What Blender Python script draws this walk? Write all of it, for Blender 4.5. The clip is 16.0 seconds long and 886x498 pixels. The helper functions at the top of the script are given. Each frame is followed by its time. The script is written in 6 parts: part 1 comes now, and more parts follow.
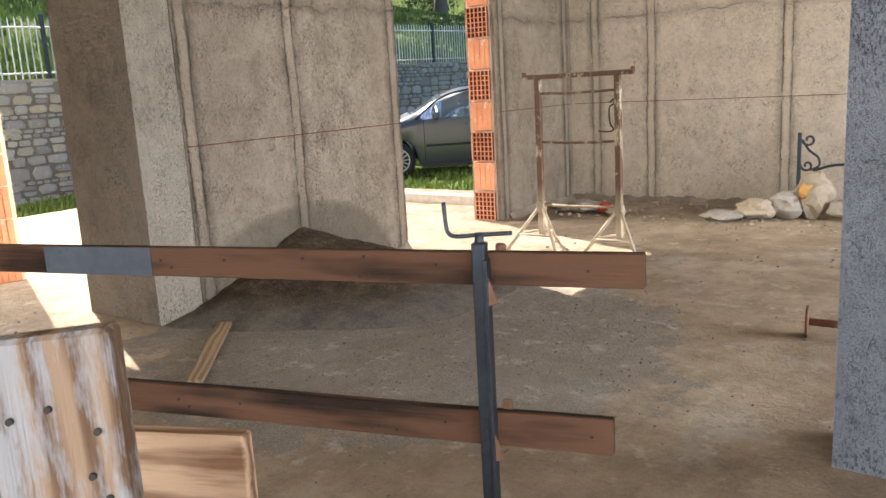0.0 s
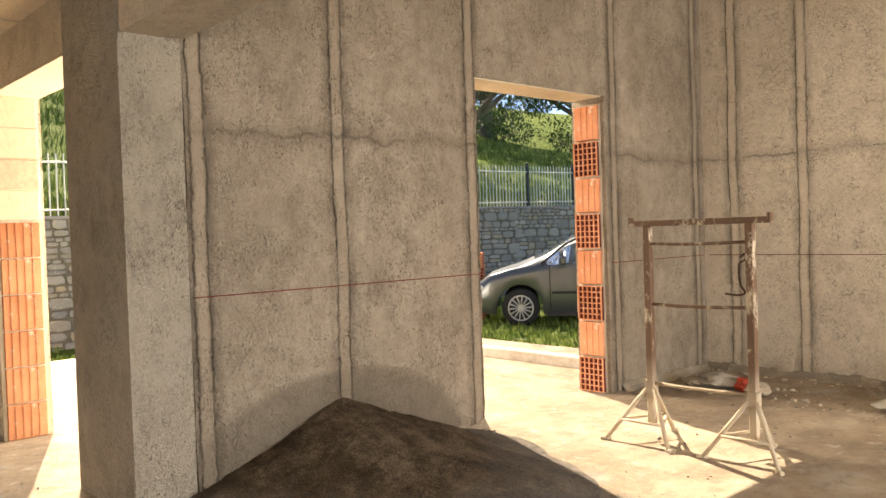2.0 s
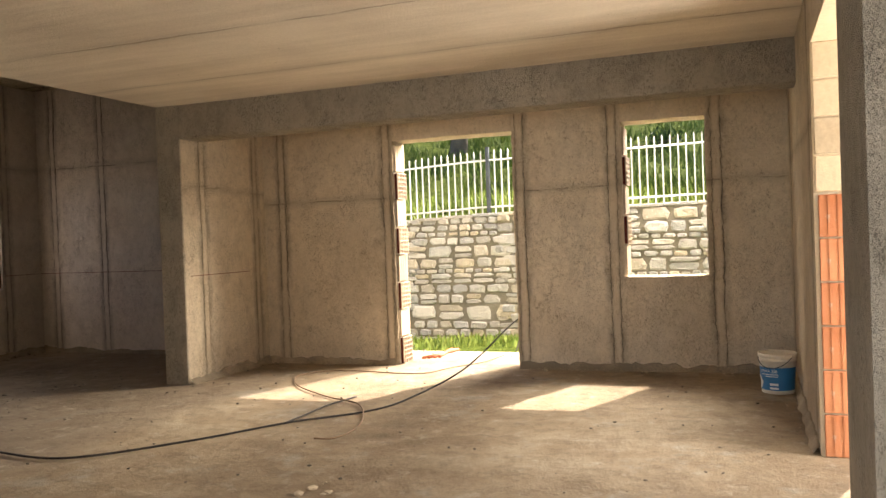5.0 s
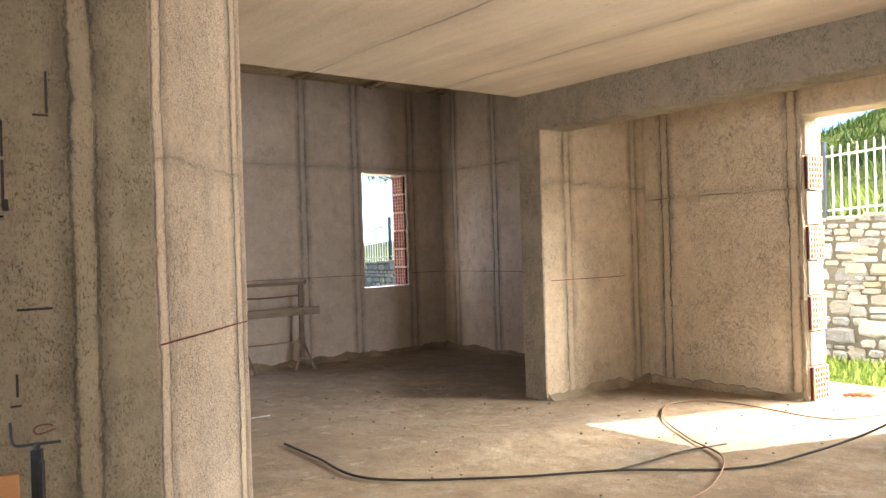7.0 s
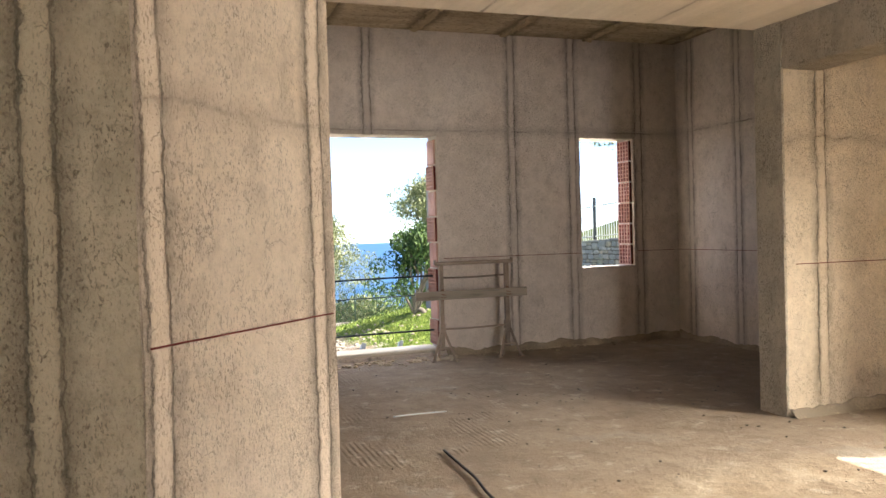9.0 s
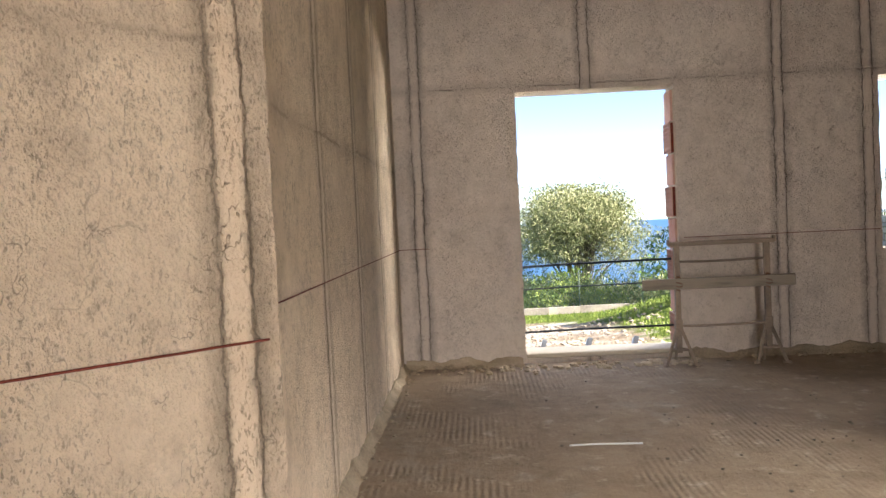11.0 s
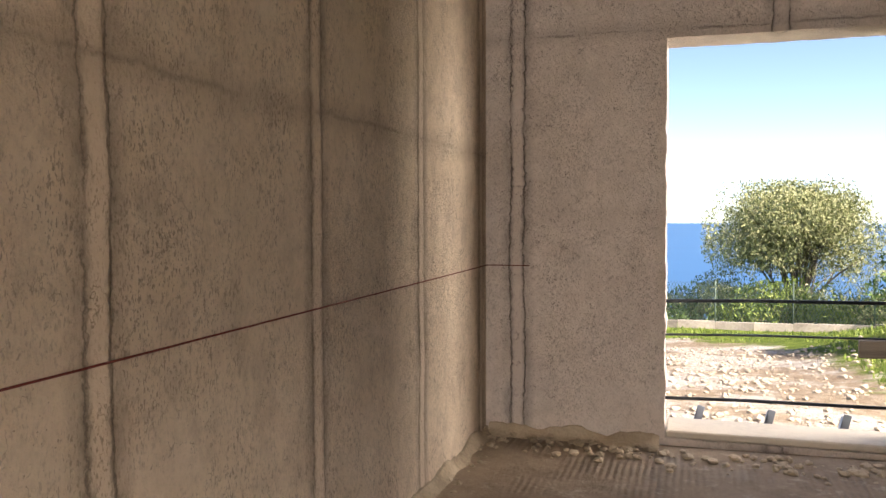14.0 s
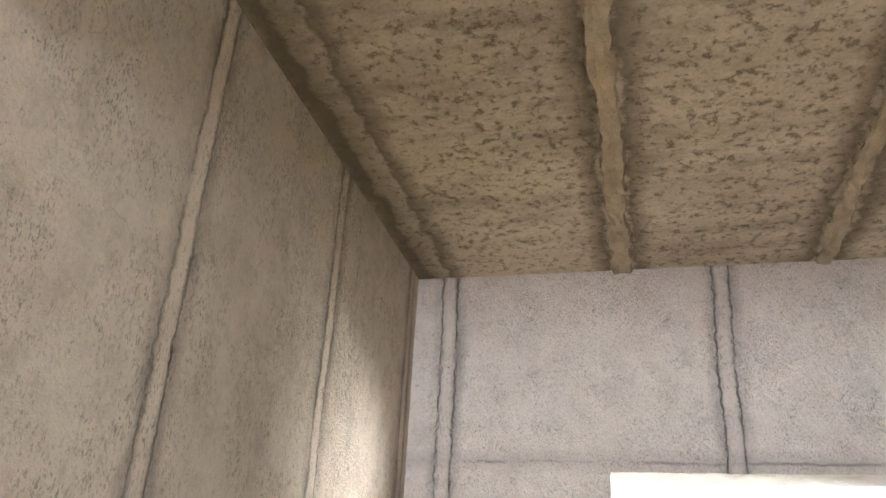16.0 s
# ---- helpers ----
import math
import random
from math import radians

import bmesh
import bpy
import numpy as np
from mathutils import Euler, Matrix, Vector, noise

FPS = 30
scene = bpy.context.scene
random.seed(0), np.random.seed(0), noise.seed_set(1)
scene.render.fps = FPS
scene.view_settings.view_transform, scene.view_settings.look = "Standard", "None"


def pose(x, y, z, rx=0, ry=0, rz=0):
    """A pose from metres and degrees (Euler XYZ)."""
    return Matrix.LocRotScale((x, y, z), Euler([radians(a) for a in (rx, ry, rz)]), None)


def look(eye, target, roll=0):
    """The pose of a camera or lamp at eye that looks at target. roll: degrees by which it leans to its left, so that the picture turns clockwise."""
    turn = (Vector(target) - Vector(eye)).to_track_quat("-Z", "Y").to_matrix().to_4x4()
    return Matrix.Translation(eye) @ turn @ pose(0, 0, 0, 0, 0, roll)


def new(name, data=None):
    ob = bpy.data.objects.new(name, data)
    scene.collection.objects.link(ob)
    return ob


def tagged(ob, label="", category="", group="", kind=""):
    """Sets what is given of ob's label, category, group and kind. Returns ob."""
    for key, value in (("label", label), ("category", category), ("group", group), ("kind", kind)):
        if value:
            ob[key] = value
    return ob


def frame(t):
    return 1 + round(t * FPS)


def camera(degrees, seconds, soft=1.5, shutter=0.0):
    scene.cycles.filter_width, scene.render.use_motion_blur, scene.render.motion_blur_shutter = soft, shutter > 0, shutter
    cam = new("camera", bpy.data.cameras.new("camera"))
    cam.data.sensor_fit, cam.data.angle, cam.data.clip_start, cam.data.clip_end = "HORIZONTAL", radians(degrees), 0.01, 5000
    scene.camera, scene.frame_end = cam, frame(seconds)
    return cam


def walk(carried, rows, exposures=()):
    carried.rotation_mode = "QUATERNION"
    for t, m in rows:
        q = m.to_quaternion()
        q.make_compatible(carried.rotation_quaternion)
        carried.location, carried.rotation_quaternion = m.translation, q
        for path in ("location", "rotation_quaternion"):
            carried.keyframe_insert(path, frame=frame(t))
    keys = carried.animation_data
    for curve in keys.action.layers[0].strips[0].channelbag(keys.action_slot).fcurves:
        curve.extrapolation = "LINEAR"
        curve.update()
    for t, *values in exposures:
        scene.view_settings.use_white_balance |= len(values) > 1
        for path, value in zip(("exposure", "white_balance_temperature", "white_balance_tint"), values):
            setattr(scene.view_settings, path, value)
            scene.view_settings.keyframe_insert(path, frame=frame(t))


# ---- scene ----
cam = camera(57.3, 16.0)
METRES, EYE, TILT, LEAN, TURN = 9.8, 1.18, 0.0, 0.0, 39.2
PATH = [
    (0, (1.747, 1.953, 1.254), (0.565, 3.516, 0.857), -3.3),
    (0.5, (1.71, 2.212, 1.272), (0.534, 3.807, 1.002), -2.2),
    (1, (1.585, 2.475, 1.263), (0.272, 3.976, 1.113), -2.1),
    (1.5, (1.491, 2.776, 1.252), (0.077, 4.188, 1.169), -2.4),
    (2, (1.397, 3.103, 1.258), (-0.072, 4.459, 1.216), -1.9),
    (2.5, (1.241, 3.401, 1.248), (-0.319, 4.653, 1.211), -1.9),
    (3, (1.073, 3.614, 1.241), (-0.655, 4.621, 1.222), -2.0),
    (3.5, (0.961, 3.807, 1.243), (-0.931, 4.457, 1.23), -1.6),
    (4, (0.804, 3.945, 1.228), (-1.182, 4.175, 1.21), -1.5),
    (4.5, (0.601, 4.067, 1.245), (-1.386, 3.834, 1.228), -1.6),
    (5, (0.431, 4.193, 1.254), (-1.439, 3.485, 1.226), -2.1),
    (5.2, (0.358, 4.209, 1.254), (-1.447, 3.348, 1.22), -2.4),
    (7.3, (-1.072, 4.141, 1.285), (-2.212, 2.497, 1.293), -2.5),
    (7.5, (-1.17, 4.113, 1.284), (-2.251, 2.43, 1.296), -3.2),
    (8, (-1.41, 4.007, 1.277), (-2.283, 2.207, 1.254), -2.8),
    (8.2, (-1.459, 3.932, 1.271), (-2.275, 2.106, 1.237), -2.3),
    (10.3, (-2.634, 2.901, 1.237), (-2.904, 0.92, 1.188), -2.9),
    (10.5, (-2.707, 2.795, 1.229), (-2.869, 0.803, 1.167), -3.1),
    (11, (-2.866, 2.502, 1.228), (-2.78, 0.505, 1.154), -2.7),
    (11.5, (-2.98, 2.203, 1.214), (-2.787, 0.213, 1.143), -0.8),
    (12, (-3.055, 1.865, 1.235), (-2.812, -0.120, 1.202), -0.4),
    (12.5, (-3.116, 1.511, 1.292), (-2.818, -0.467, 1.267), 0.3),
    (13, (-3.206, 1.101, 1.295), (-2.841, -0.865, 1.274), 1.0),
    (13.5, (-3.322, 0.754, 1.281), (-2.828, -1.183, 1.217), 0.4),
    (14, (-3.361, 0.413, 1.288), (-2.775, -1.497, 1.2), -0.2),
    (14.5, (-3.361, 0.047, 1.317), (-2.784, -1.868, 1.32), -1.3),
    (15, (-3.43, -0.119, 1.409), (-2.884, -2.03, 1.636), -0.3),
    (15.5, (-3.435, -0.192, 1.485), (-2.92, -2.053, 2.006), 1.7),
    (16, (-3.401, -0.2, 1.509), (-2.937, -1.948, 2.362), 3.3),
]
walk(cam, [(t, look(eye, target, roll)) for t, eye, target, roll in PATH],
     [(0, 2.4, 6300, 13), (0.5, 2.5, 6900, 15), (1.5, 2.5, 7500, 15), (3.0, 2.15, 7900, 15), (5, 2.15, 7100, 14), (7.5, 3.0, 6400, 13), (10.5, 2.8, 6600, 14), (12, 2.85, 6400, 16), (14.5, 2.55, 7000, 20), (15.5, 2.85, 7000, 22), (16, 4.1, 5400, 10)])

# ---- light ----
SUN_EL, SUN_AZ = radians(45), radians(21.5)
sun_from = Vector((-math.cos(SUN_AZ) * math.cos(SUN_EL), math.sin(SUN_AZ) * math.cos(SUN_EL), math.sin(SUN_EL)))
sun_data = bpy.data.lights.new("sun", "SUN")
sun_data.energy, sun_data.angle, sun_data.color = 2.8, radians(0.55), (1.0, 0.92, 0.80)
sun = new("sun", sun_data)
sun.rotation_euler = sun_from.to_track_quat("Z", "Y").to_euler()
world = bpy.data.worlds.new("world")
scene.world = world


def fill_lamp(name, x, y, z, target, w, h, power, color=(0.92, 0.95, 1.0)):
    """An added lamp, out of view, that stands in for sky and bounced light."""
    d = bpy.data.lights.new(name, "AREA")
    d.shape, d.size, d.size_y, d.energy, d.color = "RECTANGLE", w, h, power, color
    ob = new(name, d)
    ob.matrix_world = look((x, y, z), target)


# Added fills inside unseen openings; the east and room openings are made up.
fill_lamp("fill_light_east", 4.98, 1.5, 1.2, (0, 1.5, 1.2), 4.1, 2.2, 34)
fill_lamp("fill_light_back", 2.5, -1.38, 1.2, (2.5, 4, 1.2), 3.7, 2.2, 42)
fill_lamp("fill_light_room", 4.98, 7.2, 1.2, (0, 7.2, 1.2), 3.1, 2.2, 90)
# Added fills outside the real openings, placed out of view to brighten the interior.
fill_lamp("fill_light_sea", -3.87, -5.7, 3.2, (-3.87, -2.0, 0.9), 2.2, 1.6, 15)
fill_lamp("fill_light_west", -11.2, 4.2, 4.2, (-3.0, -1.0, 0.8), 5.0, 2.0, 700, (1.0, 0.93, 0.80))
fill_lamp("fill_light_north", -3.85, 6.5, 1.15, (-3.85, 0.0, 1.15), 0.95, 2.1, 48, (1.0, 0.95, 0.86))
fill_lamp("fill_light_window", -9.7, -6.7, 1.9, (-2.2, -1.1, 2.0), 3.4, 3.0, 300, (1.0, 0.93, 0.80))
world.use_nodes = True
wt = world.node_tree
sky = wt.nodes.new("ShaderNodeTexSky")
sky.sky_type, sky.sun_disc = "NISHITA", False
sky.sun_elevation, sky.sun_rotation = SUN_EL, math.atan2(sun_from.x, sun_from.y)
sky.air_density, sky.dust_density, sky.ozone_density, sky.altitude = 0.6, 0.1, 2.0, 1500
wt.links.new(sky.outputs[0], wt.nodes["Background"].inputs[0])
wt.nodes["Background"].inputs[1].default_value = 0.06

# ---- materials ----
MATS = {}


class Nodes:
    """Short hand for a node tree."""

    def __init__(self, name):
        self.mat = bpy.data.materials.new(name)
        self.mat.use_nodes = True
        self.t = self.mat.node_tree
        self.b = self.t.nodes["Principled BSDF"]
        self.pos = self.n("ShaderNodeTexCoord").outputs["Object"]
        self.h = None

    def n(self, kind, **ins):
        nd = self.t.nodes.new(kind)
        for k, v in ins.items():
            self.put(nd.inputs[k.replace("_", " ")], v)
        return nd

    def put(self, sock, v):
        if isinstance(v, bpy.types.NodeSocket):
            self.t.links.new(v, sock)
        else:
            sock.default_value = v

    def noise(self, scale, detail=4.0, rough=0.55, stretch=(1, 1, 1), off=(0, 0, 0)):
        mp = self.n("ShaderNodeMapping", Vector=self.pos)
        mp.inputs["Scale"].default_value = stretch
        mp.inputs["Location"].default_value = off
        return self.n("ShaderNodeTexNoise", Vector=mp.outputs[0], Scale=scale, Detail=detail, Roughness=rough).outputs[0]

    def ramp(self, fac, stops):
        nd = self.t.nodes.new("ShaderNodeValToRGB")
        el = nd.color_ramp.elements
        while len(el) < len(stops):
            el.new(0.5)
        for e, (p, c) in zip(el, stops):
            e.position = p
            e.color = (c, c, c, 1) if isinstance(c, (int, float)) else (*c, 1)
        self.put(nd.inputs[0], fac)
        return nd.outputs[0]

    def mix(self, fac, a, b, mode="MIX"):
        nd = self.t.nodes.new("ShaderNodeMix")
        nd.data_type, nd.blend_type = "RGBA", mode
        self.put(nd.inputs[0], fac)
        for s, v in ((nd.inputs[6], a), (nd.inputs[7], b)):
            self.put(s, (*v, 1) if isinstance(v, tuple) and len(v) == 3 else v)
        return nd.outputs[2]

    def math(self, op, a, b=0.0, clamp=False):
        nd = self.t.nodes.new("ShaderNodeMath")
        nd.operation, nd.use_clamp = op, clamp
        self.put(nd.inputs[0], a)
        self.put(nd.inputs[1], b)
        return nd.outputs[0]

    def bump(self, height, dist=0.01, strength=1.0):
        nd = self.n("ShaderNodeBump", Height=height, Distance=dist, Strength=strength)
        if self.h is not None:
            self.put(nd.inputs["Normal"], self.h)
        self.h = nd.outputs[0]

    def done(self, color, rough=0.9, metal=0.0, spec=0.3):
        self.put(self.b.inputs["Base Color"], (*color, 1) if isinstance(color, tuple) else color)
        self.put(self.b.inputs["Roughness"], rough)
        self.put(self.b.inputs["Metallic"], metal)
        self.put(self.b.inputs["Specular IOR Level"], spec)
        if self.h is not None:
            self.put(self.b.inputs["Normal"], self.h)
        return self.mat


def plain(name, color, rough=0.8, metal=0.0, var=0.25, scale=12.0, bump=0.003, spec=0.3, stretch=(1, 1, 1)):
    """A material with two scales of variation."""
    if name in MATS:
        return MATS[name]
    m = Nodes(name)
    big = m.noise(scale * 0.25, 3, 0.5, stretch)
    fine = m.noise(scale * 4, 5, 0.6, stretch)
    info = m.n("ShaderNodeObjectInfo").outputs["Random"]
    v = m.math("ADD", m.math("MULTIPLY", big, 0.6), m.math("MULTIPLY", fine, 0.4))
    v = m.math("ADD", v, m.math("MULTIPLY", m.math("SUBTRACT", info, 0.5), 0.35))
    lo = tuple(c * (1 - var) for c in color)
    hi = tuple(min(1, c * (1 + var)) for c in color)
    col = m.ramp(v, [(0.3, lo), (0.7, hi)])
    if bump:
        m.bump(fine, bump)
    MATS[name] = m.done(col, rough, metal, spec)
    return MATS[name]


def plaster(name, lo, hi, joint=1.95, wob=0.06, coarse=1.0, spread=9.0, stain=None):
    """Rough lime and cement render: dashed grain, pits, patches, an uneven day joint at the height joint, and the smooth screed bands."""
    m = Nodes(name)
    z = m.n("ShaderNodeSeparateXYZ", Vector=m.pos).outputs[2]
    patch = m.noise(0.9, 5, 0.6)
    mid = m.noise(spread, 4, 0.6)
    grain = m.noise(95.0, 3, 0.7)
    dash = m.noise(44.0, 6, 0.72, (1, 1, 0.8), (3, 1, 7))
    pits = m.n("ShaderNodeTexVoronoi", Vector=m.pos, Scale=55.0).outputs["Distance"]
    pmask = m.math("LESS_THAN", pits, m.math("MULTIPLY", m.math("SUBTRACT", m.noise(6.0, 4), 0.53), 1.2))
    cluster = m.ramp(m.noise(4.2, 6, 0.72, (1, 1, 0.7), (4, 4, 1)), [(0.42, 0.12), (0.60, 1.0)])
    speck = m.ramp(m.noise(150.0, 2, 0.6, (1, 1, 0.45)), [(0.565, 0.0), (0.61, 1.0)])
    speck = m.math("MULTIPLY", speck, cluster)
    hook = m.math("ABSOLUTE", m.math("SUBTRACT", m.noise(13.0, 3, 0.6, (1, 1, 0.8), (5, 0, 5)), 0.5))
    hook = m.math("SUBTRACT", 1.0, m.math("DIVIDE", hook, 0.010), clamp=True)
    hook = m.math("MULTIPLY", hook, m.ramp(m.noise(10.0, 4, 0.7, off=(1, 8, 8)), [(0.52, 0.0), (0.58, 1.0)]))
    band = m.n("ShaderNodeAttribute")
    band.attribute_name = "band"
    bd = m.math("ADD", m.math("MULTIPLY", band.outputs["Fac"], 0.2), m.math("MULTIPLY", m.math("SUBTRACT", m.noise(24.0, 6, 0.7, (1, 1, 0.8)), 0.5), 0.05))
    b = m.ramp(bd, [(0.030, 1.0), (0.040, 0.0)])
    line = m.math("SUBTRACT", 1.0, m.math("DIVIDE", m.math("ABSOLUTE", m.math("SUBTRACT", bd, 0.041)), 0.0045), clamp=True)
    line = m.math("MULTIPLY", line, m.ramp(m.noise(6.0, 6, 0.75, off=(7, 7, 2)), [(0.40, 0.05), (0.50, 1.0)]))
    smear = m.ramp(bd, [(0.016, 0.0), (0.036, 1.0), (0.052, 0.85), (0.105, 0.0)])
    v = m.math("ADD", m.math("MULTIPLY", patch, 0.45), m.math("MULTIPLY", mid, 0.25))
    v = m.math("ADD", v, m.math("MULTIPLY", m.math("ADD", m.math("MULTIPLY", grain, 0.5), m.math("MULTIPLY", dash, 0.5)), 0.30))
    col = m.ramp(v, [(0.36, lo), (0.62, hi)])
    # Hollows of the grain get relief shade as a darker colour.
    cav_shade = m.math("MULTIPLY", m.ramp(dash, [(0.36, 0.5), (0.47, 0.0)]), cluster)
    col = m.mix(m.math("MULTIPLY", cav_shade, min(1.0, 0.8 * coarse)), col, tuple(c * 0.45 for c in lo))
    mott = m.ramp(m.noise(5.5, 7, 0.75, (1, 1, 0.8), (8, 3, 1)), [(0.50, 0.0), (0.68, 0.40)])
    col = m.mix(m.math("MULTIPLY", mott, min(1.0, 0.8 * coarse)), col, tuple(c * 0.5 for c in lo))
    col = m.mix(m.math("MULTIPLY", b, m.ramp(m.noise(3.5, 5, 0.7, off=(6, 1, 3)), [(0.34, 0.55), (0.60, 0.95)])), col, tuple(c * 0.68 + h * 0.20 for c, h in zip(lo, hi)))
    jz = m.math("ADD", joint - wob / 2, m.math("MULTIPLY", m.noise(2.6, 7, 0.72, (1, 1, 0.3)), wob * 2.4))
    d = m.math("ABSOLUTE", m.math("SUBTRACT", z, jz))
    jl = m.math("SUBTRACT", 1.0, m.math("DIVIDE", d, 0.012), clamp=True)
    jl = m.math("MULTIPLY", jl, m.ramp(m.noise(3.0, 5, 0.7, off=(9, 2, 0)), [(0.44, 0.0), (0.56, 0.9)]))
    jb = m.math("SUBTRACT", 1.0, m.math("DIVIDE", d, 0.07), clamp=True)
    dark = tuple(c * 0.55 for c in lo)
    col = m.mix(m.math("MULTIPLY", jl, 0.6), col, dark)
    col = m.mix(m.math("MULTIPLY", jb, 0.40), col, dark)
    smear = m.math("MULTIPLY", smear, m.ramp(m.noise(5.0, 6, 0.75, (1, 1, 0.45), (2, 2, 2)), [(0.36, 0.10), (0.56, 0.85)]))
    col = m.mix(smear, col, tuple(c * 0.50 for c in lo))
    col = m.mix(m.math("MULTIPLY", line, 0.9), col, tuple(c * 0.35 for c in lo))
    col = m.mix(m.math("MULTIPLY", pmask, 0.55), col, tuple(c * 0.35 for c in lo))
    col = m.mix(m.math("MULTIPLY", speck, min(0.8, 0.55 * coarse)), col, tuple(c * 0.38 for c in lo))
    col = m.mix(m.math("MULTIPLY", hook, min(0.75, 0.55 * coarse)), col, tuple(c * 0.36 for c in lo))
    ck = m.n("ShaderNodeTexVoronoi", Scale=1.6)
    ck.feature = "DISTANCE_TO_EDGE"
    wv = m.n("ShaderNodeVectorMath", **{})
    wv.operation = "ADD"
    m.put(wv.inputs[0], m.pos)
    sc = m.n("ShaderNodeVectorMath")
    sc.operation = "SCALE"
    m.put(sc.inputs[0], m.n("ShaderNodeTexNoise", Vector=m.pos, Scale=4.0, Detail=4.0).outputs["Color"])
    sc.inputs["Scale"].default_value = 0.5
    m.put(wv.inputs[1], sc.outputs[0])
    m.put(ck.inputs["Vector"], wv.outputs[0])
    crack = m.math("MULTIPLY", m.math("LESS_THAN", ck.outputs["Distance"], 0.005), m.math("GREATER_THAN", m.noise(2.3, 2, off=(4, 4, 4)), 0.63))
    col = m.mix(m.math("MULTIPLY", crack, 0.35), col, dark)
    if stain:
        col = stain(m, col)
    soft = m.math("SUBTRACT", 1.0, m.math("MULTIPLY", b, 0.55))
    m.bump(m.math("MULTIPLY", dash, soft), 0.022 * coarse)
    m.bump(m.math("MULTIPLY", grain, soft), 0.009 * coarse)
    cut = m.math("ADD", m.math("MAXIMUM", jl, m.math("MAXIMUM", line, hook)), m.math("MULTIPLY", m.math("MAXIMUM", pmask, speck), 0.5))
    m.bump(m.math("MULTIPLY", cut, -1.0), 0.009)
    m.bump(b, 0.006)
    MATS[name] = m.done(col, 0.95, 0.0, 0.15)
    return MATS[name]


def damp_arc(m, col):
    """The damp halo that the heap of sand has drawn up the wall behind it."""
    s = m.n("ShaderNodeSeparateXYZ", Vector=m.pos)
    dy = m.math("DIVIDE", m.math("SUBTRACT", s.outputs[1], 5.65), 0.98)
    dz = m.math("DIVIDE", m.math("SUBTRACT", s.outputs[2], -0.05), 0.60)
    r = m.math("SQRT", m.math("ADD", m.math("MULTIPLY", dy, dy), m.math("MULTIPLY", dz, dz)))
    r = m.math("ADD", r, m.math("MULTIPLY", m.math("SUBTRACT", m.noise(4.0, 3), 0.5), 0.12))
    wet = m.ramp(r, [(0.0, 1.0), (0.93, 0.75), (1.0, 0.0)])
    return m.mix(m.math("MULTIPLY", wet, 0.75), col, (0.15, 0.125, 0.09))


TAN_LO, TAN_HI = (0.54, 0.445, 0.325), (0.76, 0.655, 0.505)
GREY_LO, GREY_HI = (0.57, 0.50, 0.45), (0.80, 0.72, 0.655)
M_WALLA = plaster("plaster_sand_wall", (0.27, 0.215, 0.155), (0.50, 0.42, 0.32), 1.72, 0.10, 1.2, stain=damp_arc)
M_TAN = plaster("plaster_tan", TAN_LO, TAN_HI, 1.74, 0.08)
M_FINE = plaster("plaster_fine", TAN_LO, TAN_HI, 1.66, 0.02, 0.7)
M_GREY = plaster("plaster_grey", GREY_LO, GREY_HI, 2.27, 0.02, 0.7)
M_NEAR = plaster("plaster_near", (0.60, 0.495, 0.385), (0.80, 0.68, 0.54), 1.58, 0.05, 1.2)
M_DARK = plaster("plaster_dashed", (0.40, 0.345, 0.265), (0.60, 0.53, 0.42), 5.0, 0.05, 1.8)
# Grey render; the blue of the sky's light is mixed into its colour.
M_SKYTINT = plaster("plaster_sky_tint", (0.25, 0.265, 0.29), (0.38, 0.395, 0.42), 5.0, 0.05, 1.6)


